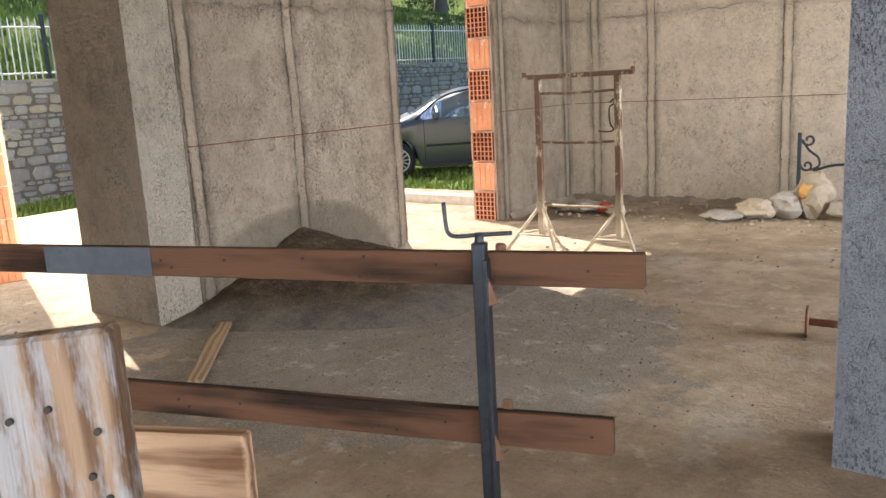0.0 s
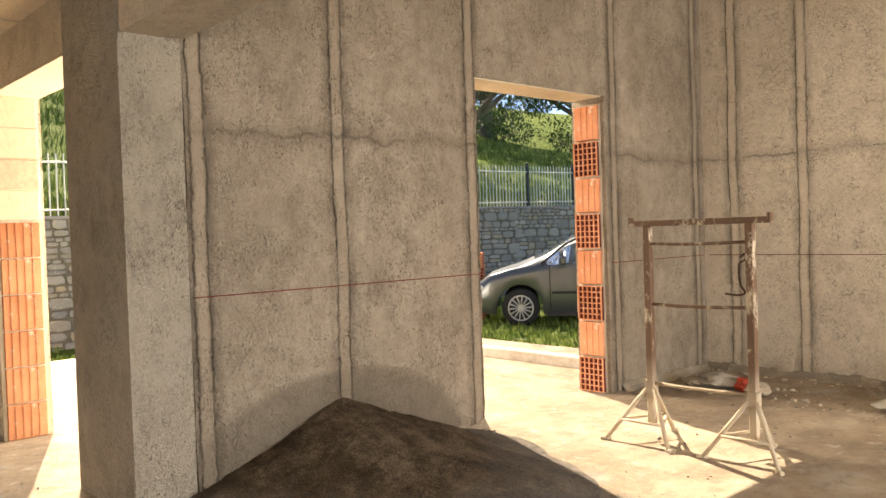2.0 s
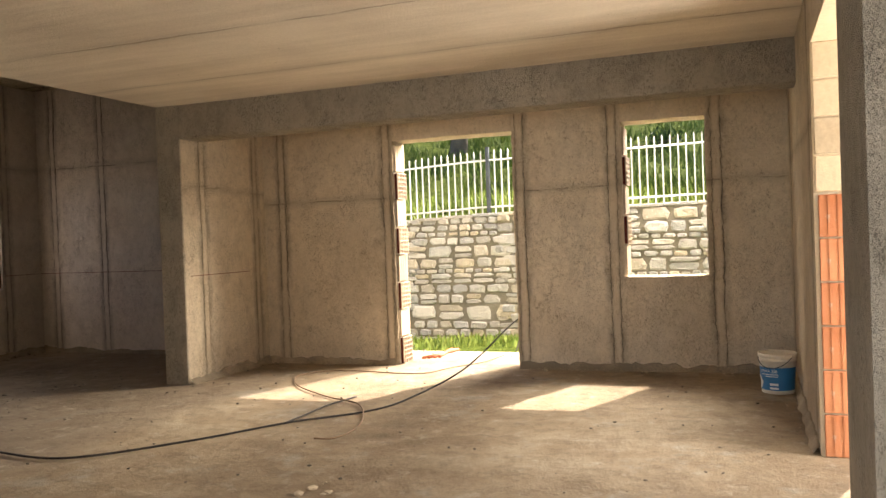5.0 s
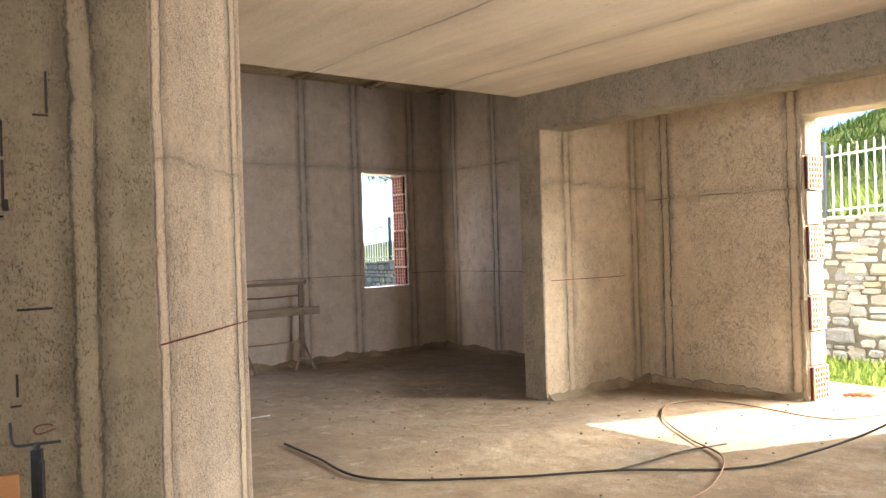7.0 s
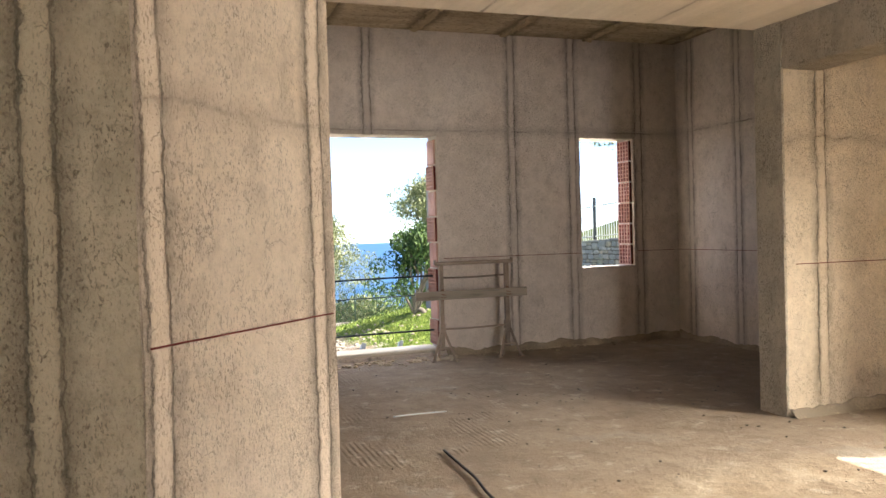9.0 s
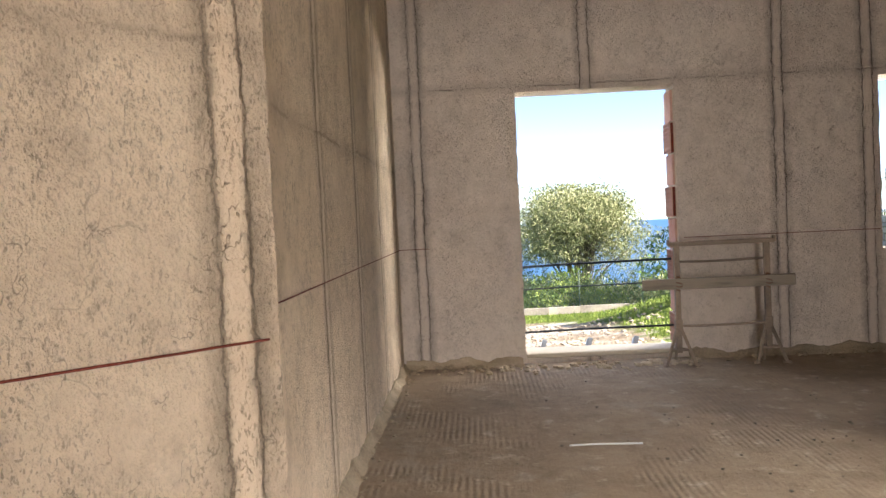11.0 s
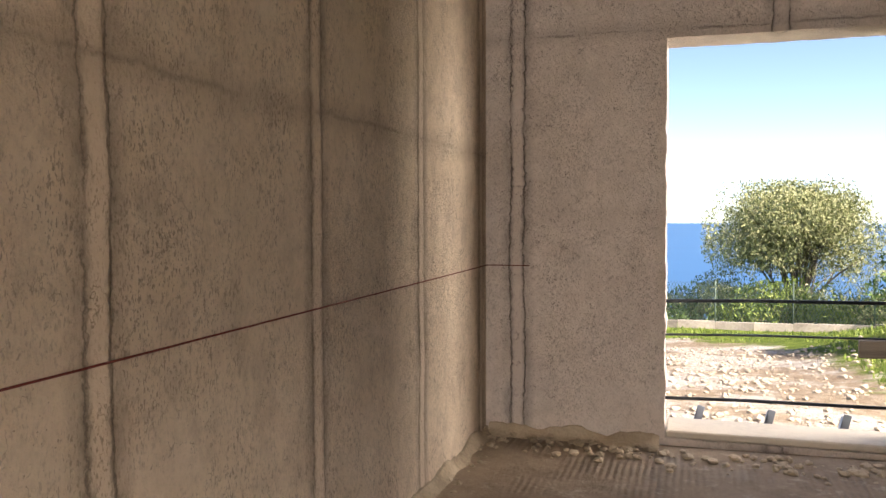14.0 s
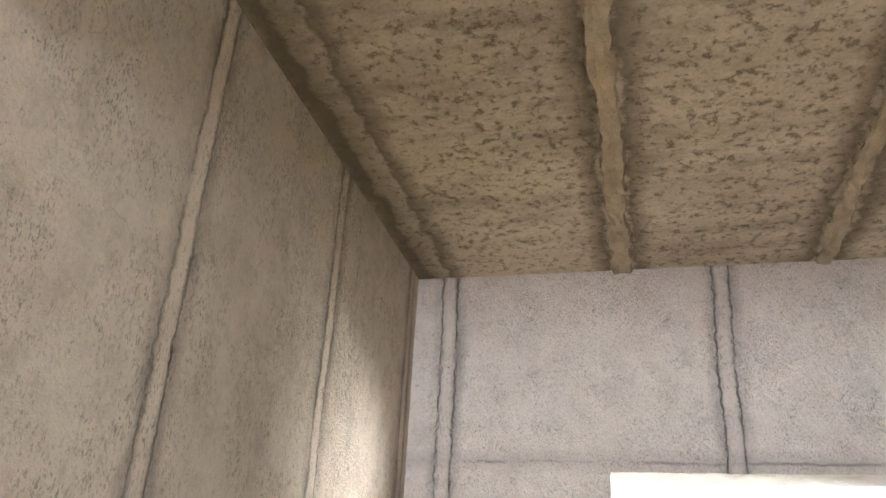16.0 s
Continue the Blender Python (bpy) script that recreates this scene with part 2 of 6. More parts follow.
def board_concrete(name, lo, hi, along):
    """Smooth soffit with seams between hollow tiles and faint streaks."""
    m = Nodes(name)
    patch = m.noise(0.8, 5, 0.6)
    st = (0.25, 3.0, 1) if along == "x" else (3.0, 0.25, 1)
    streak = m.noise(2.2, 4, 0.6, st)
    fine = m.noise(60, 4, 0.65)
    v = m.math("ADD", m.math("MULTIPLY", patch, 0.4), m.math("ADD", m.math("MULTIPLY", streak, 0.4), m.math("MULTIPLY", fine, 0.2)))
    col = m.ramp(v, [(0.33, lo), (0.64, hi)])
    pits = m.n("ShaderNodeTexVoronoi", Vector=m.pos, Scale=14.0).outputs["Distance"]
    pm = m.math("LESS_THAN", pits, m.math("MULTIPLY", m.math("SUBTRACT", m.noise(5.0, 2), 0.5), 0.5))
    col = m.mix(m.math("MULTIPLY", pm, 0.6), col, tuple(c * 0.4 for c in lo))
    if name == "soffit_low":
        x = m.n("ShaderNodeSeparateXYZ", Vector=m.pos).outputs[0]
        x = m.math("ADD", x, m.math("MULTIPLY", m.math("SUBTRACT", m.noise(1.3, 5, 0.7), 0.5), 0.10))
        f = m.math("FRACT", m.math("ADD", m.math("DIVIDE", m.math("ADD", x, 3.65), 1.15), 10.5))
        d = m.math("MULTIPLY", m.math("ABSOLUTE", m.math("SUBTRACT", f, 0.5)), 1.15)
        seam = m.math("SUBTRACT", 1.0, m.math("DIVIDE", d, 0.016), clamp=True)
        seam = m.math("MULTIPLY", seam, m.ramp(m.noise(2.0, 4, off=(1, 7, 0)), [(0.40, 0.15), (0.56, 1.0)]))
        soft = m.math("SUBTRACT", 1.0, m.math("DIVIDE", d, 0.09), clamp=True)
        col = m.mix(m.math("MULTIPLY", soft, 0.25), col, tuple(c * 0.6 for c in lo))
        col = m.mix(m.math("MULTIPLY", seam, 0.6), col, tuple(c * 0.4 for c in lo))
        m.bump(m.math("MULTIPLY", seam, -1.0), 0.01)
    if name == "soffit_high":
        x = m.n("ShaderNodeSeparateXYZ", Vector=m.pos).outputs[0]
        blot = m.ramp(m.noise(3.2, 8, 0.78, (0.8, 1.6, 1), (2, 5, 0)), [(0.48, 0.0), (0.64, 0.5)])
        col = m.mix(blot, col, tuple(c * 0.5 for c in lo))
        speck = m.ramp(m.noise(26, 5, 0.75, off=(1, 1, 0)), [(0.54, 0.0), (0.64, 0.7)])
        col = m.mix(speck, col, tuple(c * 0.35 for c in lo))
        wx = m.math("ADD", x, m.math("MULTIPLY", m.math("SUBTRACT", m.noise(6.0, 6, 0.7), 0.5), 0.16))
        f = m.math("FRACT", m.math("ADD", m.math("DIVIDE", m.math("ADD", wx, 3.32), 0.98), 10.5))
        d = m.math("MULTIPLY", m.math("ABSOLUTE", m.math("SUBTRACT", f, 0.5)), 0.98)
        # Colour darkens beside each rib and in a strip along the long wall.
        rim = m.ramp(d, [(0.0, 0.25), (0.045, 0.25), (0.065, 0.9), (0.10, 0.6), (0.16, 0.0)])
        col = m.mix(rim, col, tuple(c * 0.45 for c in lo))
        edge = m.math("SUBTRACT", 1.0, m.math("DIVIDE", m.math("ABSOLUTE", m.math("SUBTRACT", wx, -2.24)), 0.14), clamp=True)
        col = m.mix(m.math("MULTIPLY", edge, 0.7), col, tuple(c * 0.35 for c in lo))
        m.bump(speck, 0.006)
        m.bump(blot, 0.006)
    m.bump(fine, 0.008)
    m.bump(streak, 0.01 if name == "soffit_low" else 0.003)
    MATS[name] = m.done(col, 0.95, 0, 0.15)
    return MATS[name]


M_SLAB = board_concrete("soffit_low", (0.50, 0.43, 0.34), (0.74, 0.66, 0.54), "y")
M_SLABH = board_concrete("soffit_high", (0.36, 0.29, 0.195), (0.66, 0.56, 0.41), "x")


def make_floor():
    m = Nodes("screed_floor")
    a = m.noise(0.55, 6, 0.62)
    b = m.noise(3.0, 5, 0.65)
    c = m.noise(70, 4, 0.7)
    v = m.math("ADD", m.math("MULTIPLY", a, 0.5), m.math("ADD", m.math("MULTIPLY", b, 0.35), m.math("MULTIPLY", c, 0.15)))
    col = m.ramp(v, [(0.36, (0.17, 0.125, 0.085)), (0.50, (0.31, 0.24, 0.165)), (0.62, (0.43, 0.355, 0.26))])
    pale = m.ramp(m.noise(1.3, 6, 0.7, off=(5, 5, 0)), [(0.56, 0.0), (0.64, 0.55)])
    col = m.mix(pale, col, (0.36, 0.34, 0.295))
    grit = m.ramp(m.noise(1.1, 5, 0.65, off=(2, 8, 0)), [(0.54, 0.0), (0.60, 1.0)])
    spk = m.ramp(m.noise(140, 2, 0.7), [(0.42, (0.13, 0.12, 0.105)), (0.6, (0.28, 0.26, 0.225))])
    sep = m.n("ShaderNodeSeparateXYZ", Vector=m.pos)
    dx = m.math("DIVIDE", m.math("SUBTRACT", sep.outputs[0], -0.9), 1.5)
    dy = m.math("DIVIDE", m.math("SUBTRACT", sep.outputs[1], 5.0), 1.3)
    near = m.math("SUBTRACT", 1.25, m.math("ADD", m.math("MULTIPLY", dx, dx), m.math("MULTIPLY", dy, dy)))
    near = m.math("ADD", near, m.math("MULTIPLY", m.math("SUBTRACT", m.noise(2.6, 5, 0.65), 0.5), 2.2))
    near = m.ramp(near, [(0.2, 0.0), (0.34, 1.0)])
    col = m.mix(m.math("MULTIPLY", m.math("MAXIMUM", near, m.math("MULTIPLY", grit, 0.0)), 0.75), col, spk)
    comb = m.n("ShaderNodeTexWave", Vector=m.pos, Scale=9.0, Distortion=1.2, Detail=2.0)
    comb.bands_direction = "X"
    cm = m.math("MULTIPLY", m.math("LESS_THAN", sep.outputs[1], m.math("ADD", -1.5, m.math("MULTIPLY", m.noise(1.1, 4), 1.6))), m.ramp(m.noise(0.9, 5, 0.7, off=(3, 0, 0)), [(0.48, 0.0), (0.6, 1.0)]))
    col = m.mix(m.math("MULTIPLY", cm, m.math("MULTIPLY", comb.outputs["Fac"], 0.40)), col, (0.13, 0.105, 0.08))
    grey = m.math("LESS_THAN", sep.outputs[1], -0.5)
    col = m.mix(m.math("MULTIPLY", m.ramp(sep.outputs[1], [(0.0, 1.0), (0.3, 0.0)]), 0.5), col, (0.23, 0.185, 0.145))
    spots = m.ramp(m.noise(9.0, 6, 0.75, off=(7, 7, 0)), [(0.60, 0.0), (0.68, 0.5)])
    col = m.mix(spots, col, (0.17, 0.13, 0.095))
    crust = m.noise(7.0, 8, 0.74, (1, 0.7, 1), (3, 9, 0))
    col = m.mix(m.ramp(crust, [(0.48, 0.0), (0.62, 0.4)]), col, (0.15, 0.115, 0.08))
    col = m.mix(m.ramp(m.noise(6.0, 7, 0.75, off=(9, 1, 0)), [(0.56, 0.0), (0.66, 0.5)]), col, (0.50, 0.45, 0.37))
    m.bump(crust, 0.010)
    m.bump(m.math("MULTIPLY", comb.outputs["Fac"], cm), 0.006)
    m.bump(c, 0.006)
    m.bump(b, 0.025)
    m.bump(a, 0.02)
    return m.done(col, 0.9, 0, 0.2)


M_FLOOR = make_floor()


def sand_material():
    """Damp dark sand, drier and greyer where it thins out over the floor."""
    m = Nodes("heap_of_sand")
    z = m.n("ShaderNodeSeparateXYZ", Vector=m.pos).outputs[2]
    clod = m.noise(5.0, 7, 0.75)
    grit = m.noise(110.0, 3, 0.7)
    v = m.math("ADD", m.math("MULTIPLY", clod, 0.6), m.math("MULTIPLY", grit, 0.4))
    damp = m.ramp(v, [(0.38, (0.025, 0.017, 0.010)), (0.50, (0.075, 0.054, 0.034)), (0.62, (0.19, 0.145, 0.10))])
    dry = m.ramp(v, [(0.38, (0.09, 0.08, 0.068)), (0.62, (0.26, 0.23, 0.19))])
    k = m.ramp(m.math("ADD", z, m.math("MULTIPLY", m.math("SUBTRACT", clod, 0.5), 0.12)), [(0.01, 1.0), (0.10, 0.0)])
    m.bump(clod, 0.05)
    m.bump(grit, 0.008)
    return m.done(m.mix(k, damp, dry), 0.95, 0, 0.1)


M_SAND = sand_material()


def brick_mat(name, lo, hi):
    m = Nodes(name)
    info = m.n("ShaderNodeObjectInfo").outputs["Random"]
    v = m.math("ADD", m.math("MULTIPLY", m.noise(7, 5, 0.6), 0.75), m.math("MULTIPLY", info, 0.28))
    col = m.ramp(v, [(0.3, lo), (0.75, hi)])
    smear = m.ramp(m.noise(9, 5, 0.7, off=(3, 3, 3)), [(0.60, 0.0), (0.70, 0.7)])
    col = m.mix(smear, col, (0.56, 0.50, 0.42))
    m.bump(m.noise(60, 4, 0.6), 0.002)
    MATS[name] = m.done(col, 0.88, 0, 0.2)
    return MATS[name]


M_BRICK = brick_mat("hollow_brick", (0.40, 0.155, 0.075), (0.62, 0.29, 0.16))
M_BRICKPINK = brick_mat("pink_brick", (0.36, 0.19, 0.15), (0.56, 0.36, 0.30))
# Dark red cell backs: the shade of deep holes put into the colour.
M_CELLSHADE = plain("brick_cell_shade", (0.10, 0.018, 0.012), 0.9, 0, 0.3)
M_BRICKPALE = plain("smeared_brick", (0.52, 0.42, 0.32), 0.9, 0, 0.35, 9, 0.006)
M_MORTAR = plain("mortar", (0.50, 0.44, 0.35), 0.95, 0, 0.2, 20, 0.006)
M_LINTEL = plain("lintel_soffit", (0.55, 0.46, 0.33), 0.9, 0, 0.25, 8, 0.004)


def wood_mat(name, lo, hi, scale=1.0, paint=None):
    m = Nodes(name)
    mp = m.n("ShaderNodeMapping", Vector=m.pos)
    mp.inputs["Scale"].default_value = (0.9, 6, 6)
    wave = m.n("ShaderNodeTexWave", Vector=mp.outputs[0], Scale=1.7 * scale, Distortion=9.0, Detail=4.0)
    wave.bands_direction = "Y"
    wave.inputs["Detail Scale"].default_value = 0.8
    fine = m.noise(30, 5, 0.7, (0.12, 6, 6))
    v = m.math("ADD", m.math("MULTIPLY", wave.outputs["Fac"], 0.45), m.math("ADD", m.math("MULTIPLY", fine, 0.3), m.math("MULTIPLY", m.noise(3, 4), 0.3)))
    col = m.ramp(v, [(0.30, lo), (0.72 if name == "plank_brown" else 0.7, hi)])
    if paint:
        k = m.ramp(m.noise(7.0, 6, 0.7, (0.35, 1.6, 1.6), (1, 2, 3)), [(0.50, 0.0), (0.57, 0.8)])
        col = m.mix(k, col, paint)
    m.bump(fine, 0.004)
    m.bump(wave.outputs["Fac"], 0.002)
    MATS[name] = m.done(col, 0.75, 0, 0.3)
    return MATS[name]


M_PLANK = wood_mat("plank_brown", (0.012, 0.006, 0.003), (0.115, 0.055, 0.028))
M_POST = wood_mat("post_pale", (0.11, 0.06, 0.03), (0.27, 0.18, 0.11), 1.0, (0.30, 0.30, 0.30))
M_OLDWOOD = wood_mat("old_board", (0.20, 0.13, 0.07), (0.34, 0.25, 0.15))
M_RUST = plain("rusty_steel", (0.16, 0.085, 0.05), 0.75, 0.35, 0.5, 14, 0.002)
M_STEEL = plain("dark_steel", (0.06, 0.07, 0.08), 0.5, 0.7, 0.4, 14, 0.001)
M_LINE = plain("chalk_line", (0.16, 0.035, 0.025), 0.9, 0, 0.2, 20, 0)
M_CABLE = plain("black_cable", (0.025, 0.02, 0.018), 0.6, 0, 0.2, 20, 0)
M_CONC = plain("bare_concrete", (0.42, 0.38, 0.31), 0.92, 0, 0.25, 6, 0.006)
M_PAVE = plain("terrace_concrete", (0.38, 0.34, 0.29), 0.92, 0, 0.45, 4, 0.012)
M_RUBBLE = plain("rubble", (0.30, 0.26, 0.20), 0.95, 0, 0.4, 20, 0.004)


def part(name, bm, material, parent=None, label="", smooth=False):
    """Links a bmesh as one mesh object under a thing or a part."""
    me = bpy.data.meshes.new(name)
    bm.to_mesh(me)
    bm.free()
    mats = material if isinstance(material, (list, tuple)) else [material]
    for mm in mats:
        me.materials.append(mm)
    if smooth:
        me.shade_smooth()
    ob = new(name, me)
    if parent is not None:
        ob.parent = parent
    if label:
        ob["label"] = label
    return ob


def share(name, me, parent=None, m=None):
    ob = new(name, me)
    if parent is not None:
        ob.parent = parent
    if m is not None:
        ob.matrix_basis = m
    return ob


def structure(ob, label=""):
    return tagged(ob, label=label, kind="structure")


def add_box(bm, x0, x1, y0, y1, z0, z1, bevel=0.0, mat=0, m=None):
    vs = [bm.verts.new((x, y, z)) for x in (x0, x1) for y in (y0, y1) for z in (z0, z1)]
    fs = []
    for a, b, c, d in ((0, 1, 3, 2), (4, 6, 7, 5), (0, 4, 5, 1), (2, 3, 7, 6), (0, 2, 6, 4), (1, 5, 7, 3)):
        f = bm.faces.new((vs[a], vs[b], vs[c], vs[d]))
        f.material_index = mat
        fs.append(f)
    if m is not None:
        bmesh.ops.transform(bm, matrix=m, verts=vs)
    if bevel:
        es = list({e for f in fs for e in f.edges})
        bmesh.ops.bevel(bm, geom=es, offset=bevel, segments=1, affect="EDGES")


def box_bm(*a, **k):
    bm = bmesh.new()
    add_box(bm, *a, **k)
    return bm


def add_tube(bm, p0, p1, r, n=8, r2=None, mat=0):
    """A capped round bar from p0 to p1."""
    p0, p1 = Vector(p0), Vector(p1)
    q = (p1 - p0).to_track_quat("Z", "Y").to_matrix()
    rings = []
    for p, rr in ((p0, r), (p1, r if r2 is None else r2)):
        rings.append([bm.verts.new(p + q @ Vector((rr * math.cos(i * math.tau / n), rr * math.sin(i * math.tau / n), 0))) for i in range(n)])
    for i in range(n):
        f = bm.faces.new((rings[0][i], rings[0][(i + 1) % n], rings[1][(i + 1) % n], rings[1][i]))
        f.material_index, f.smooth = mat, True
    for ring in (rings[0][::-1], rings[1]):
        bm.faces.new(ring).material_index = mat


def add_path(bm, pts, r, n=6, mat=0):
    """A tube along a line of points, swept with rings."""
    pts = [Vector(p) for p in pts]
    last = None
    for i, p in enumerate(pts):
        d = (pts[min(i + 1, len(pts) - 1)] - pts[max(i - 1, 0)]).normalized()
        q = d.to_track_quat("Z", "Y").to_matrix()
        rr = r[i] if isinstance(r, (list, tuple)) else r
        ring = [bm.verts.new(p + q @ Vector((rr * math.cos(k * math.tau / n), rr * math.sin(k * math.tau / n), 0))) for k in range(n)]
        if last:
            sh = min(range(n), key=lambda s: sum((last[k].co - ring[(k + s) % n].co).length for k in range(n)))
            ring = [ring[(k + sh) % n] for k in range(n)]
            for k in range(n):
                f = bm.faces.new((last[k], last[(k + 1) % n], ring[(k + 1) % n], ring[k]))
                f.material_index, f.smooth = mat, True
        else:
            bm.faces.new(ring[::-1])
        last = ring
    bm.faces.new(last)


def spline(pts, steps=8):
    """A smooth line through the points."""
    P = [Vector(p) for p in pts]
    P = [P[0] * 2 - P[1]] + P + [P[-1] * 2 - P[-2]]
    out = []
    for i in range(1, len(P) - 2):
        for s in range(steps):
            t = s / steps
            a, b, c, d = P[i - 1:i + 3]
            out.append(0.5 * ((2 * b) + (c - a) * t + (2 * a - 5 * b + 4 * c - d) * t * t + (3 * b - a - 3 * c + d) * t ** 3))
    out.append(P[-2])
    return out


def stones_bm(n, size, spread, seed, flat=0.6):
    """Loose broken lumps on the floor, joined. spread: a function of the random source that gives a place."""
    rnd = random.Random(seed)
    bm = bmesh.new()
    for _ in range(n):
        c = Vector(spread(rnd))
        s = size * rnd.uniform(0.35, 1.0) ** 1.5
        vs = bmesh.ops.create_icosphere(bm, subdivisions=1, radius=s)["verts"]
        for v in vs:
            v.co *= rnd.uniform(0.72, 1.15)
        q = Euler((rnd.uniform(0, 6), rnd.uniform(0, 6), rnd.uniform(0, 6))).to_matrix()
        for v in vs:
            v.co = q @ v.co
            v.co.z *= flat
            v.co += c + Vector((0, 0, s * flat * 0.6))
    return bm


# ---- walls ----
def wall(name, face, depth, axis, u0, u1, z0, z1, mat, holes=(), bands=(), label="", ragged=0.006, step=0.05, wide=0.075):
    """An upright wall. axis 'y': it runs along y, and its front lies at x = face; axis 'x': the other way round. depth: signed way to
    its back. holes: (u0, u1, z0, z1). bands: the middles of upright screed bands, proud of the render, with grooves at their sides."""
    cuts = {u0, u1}
    for h in holes:
        cuts |= {c for c in h[:2] if u0 < c < u1}
    us = set(cuts)
    for c in bands:
        for o in (-wide / 2 - 0.034, -wide / 2 - 0.016, -wide / 2 - 0.006, -wide / 2 + 0.006, 0, wide / 2 - 0.006, wide / 2 + 0.006, wide / 2 + 0.016, wide / 2 + 0.034):
            if u0 < c + o < u1 and all(abs(c + o - q) > 0.004 for q in us):
                us.add(c + o)
    k = u0
    fixed = sorted(us)
    for a, b in zip(fixed[:-1], fixed[1:]):
        n = max(1, int((b - a) / step))
        us |= {a + (b - a) * i / n for i in range(1, n)}
    us = sorted(us)
    zc = {z0, z1} | {c for h in holes for c in h[2:] if z0 < c < z1}
    zs = set(zc)
    fz = sorted(zc)
    for a, b in zip(fz[:-1], fz[1:]):
        n = max(1, int((b - a) / step))
        zs |= {a + (b - a) * i / n for i in range(1, n)}
    zs = sorted(zs)

    def solid(i, j):
        if not (0 <= i < len(us) - 1 and 0 <= j < len(zs) - 1):
            return False
        u, z = (us[i] + us[i + 1]) / 2, (zs[j] + zs[j + 1]) / 2
        return not any(h[0] < u < h[1] and h[2] < z < h[3] for h in holes)

    sgn = 1 if depth < 0 else -1
    seed = sum(ord(ch) for ch in name) * 0.37
    bm = bmesh.new()
    lay = bm.verts.layers.float.new("band")
    grid = {}

    def vert(i, j, s):
        key = (i, j, s)
        if key in grid:
            return grid[key]
        u, z = us[i], zs[j]
        w, off = u, 0.0
        wob = noise.noise((u * 1.3, z * 3.0, seed)) * 0.004 + noise.noise((u * 3, z * 0.9, seed + 5)) * 0.004
        off += noise.noise((u * 4, z * 4, seed)) * 0.0025
        for c in bands:
            d = abs(u - c)
            if d < wide / 2 + 0.04:
                on = noise.noise((c * 7, z * 1.4, seed + 9)) > -0.42
                w += noise.noise((z * 2.5, c, seed)) * 0.010 + noise.noise((z * 16, c + (3 if u > c else 0), seed)) * 0.003
                if d < wide / 2 - 0.004:
                    off += 0.0015 if on else 0.0003
                elif d < wide / 2 + 0.022:
                    off -= (0.0015 if on else 0.0005) * (0.7 + noise.noise((z * 11, c + (5 if u > c else 0), seed + 2)))
        onedge = len({solid(i - a, j - b) for a in (0, 1) for b in (0, 1)}) > 1 and u0 < u < u1 and z0 < z < z1
        if onedge:
            w += noise.noise((u * 2, z * 13, seed + 3)) * ragged * 1.6 + noise.noise((u * 9, z * 40, seed + 3)) * ragged
            z += noise.noise((u * 13, z * 2, seed + 4)) * ragged
            off -= abs(noise.noise((u * 20, z * 20, seed))) * ragged
        f = face + sgn * (off if s == 0 else 0) + (depth if s else 0)
        co = (f, w, z) if axis == "y" else (w, f, z)
        v = bm.verts.new(co)
        v[lay] = min([1.0] + [abs(u - c) / 0.2 for c in bands]) if s == 0 else 1.0
        grid[key] = v
        return v

    for i in range(len(us) - 1):
        for j in range(len(zs) - 1):
            if not solid(i, j):
                continue
            for s in (0, 1):
                bm.faces.new([vert(i + a, j + b, s) for a, b in ((0, 0), (1, 0), (1, 1), (0, 1))])
            for di, dj, e in ((-1, 0, ((0, 0), (0, 1))), (1, 0, ((1, 0), (1, 1))), (0, -1, ((0, 0), (1, 0))), (0, 1, ((0, 1), (1, 1)))):
                if not solid(i + di, j + dj):
                    (a, b), (c, d) = e
                    bm.faces.new((vert(i + a, j + b, 0), vert(i + c, j + d, 0), vert(i + c, j + d, 1), vert(i + a, j + b, 1)))
    bmesh.ops.recalc_face_normals(bm, faces=bm.faces)
    return structure(part(name, bm, mat), label)

# ---- the shell ----
M_DASHTAN = plaster("plaster_dashed_tan", (0.38, 0.32, 0.225), (0.56, 0.48, 0.35), 5.0, 0.05, 1.8)
CL, CH = 2.54, 3.28
DH = 2.235
FX, BX, SY, OY, LX = -2.23, -6.97, -4.20, 4.52, -2.21
wall("wall_door", FX, -0.30, "y", 4.82, 9.84, -0.02, CH, M_WALLA, [(6.774, 8.13, -0.1, DH)], [4.88, 5.70, 6.72, 8.24, 9.42], "rough beige rendered wall with a damp arc above a heap of sand")
wall("wall_pier", FX, -0.72, "y", OY, 4.815, -0.02, CH, M_DARK, (), (), "rough dashed corner pier of grey brown render")
wall("wall_north", 9.54, 0.30, "x", FX + 0.002, 5.0, -0.02, CH, M_TAN, (), [-1.95, -1.37, -0.13, 1.1, 2.3], "sunlit beige rendered wall with screed bands")
wall("wall_opening", OY, 0.30, "x", BX, -4.35, -0.02, CL, M_TAN, (), [-4.60, -6.75], "beige rendered wall beside an unfinished door opening")
wall("wall_opening_head", OY, 0.30, "x", -4.348, -2.952, DH, CL, M_TAN, (), (), "render above an unfinished opening")
wall("wall_west", BX, -0.30, "y", -0.86, 4.82, -0.02, CL, M_FINE, [(0.88, 2.12, -0.1, DH), (3.13, 3.85, 0.84, DH)], [-0.40, 0.81, 2.19, 3.05, 3.94], "beige rendered wall with a door opening and a window opening")
wall("wall_wing", -0.62, -0.24, "x", BX + 0.002, -5.63, -0.02, CL, M_TAN, (), [-5.93, -6.80], "short beige rendered wing wall")
wall("wall_southwest", -7.37, -0.30, "y", SY, -0.864, -0.02, CH, M_GREY, (), [-2.2, -3.18, -3.95], "grey rendered wall in shade")
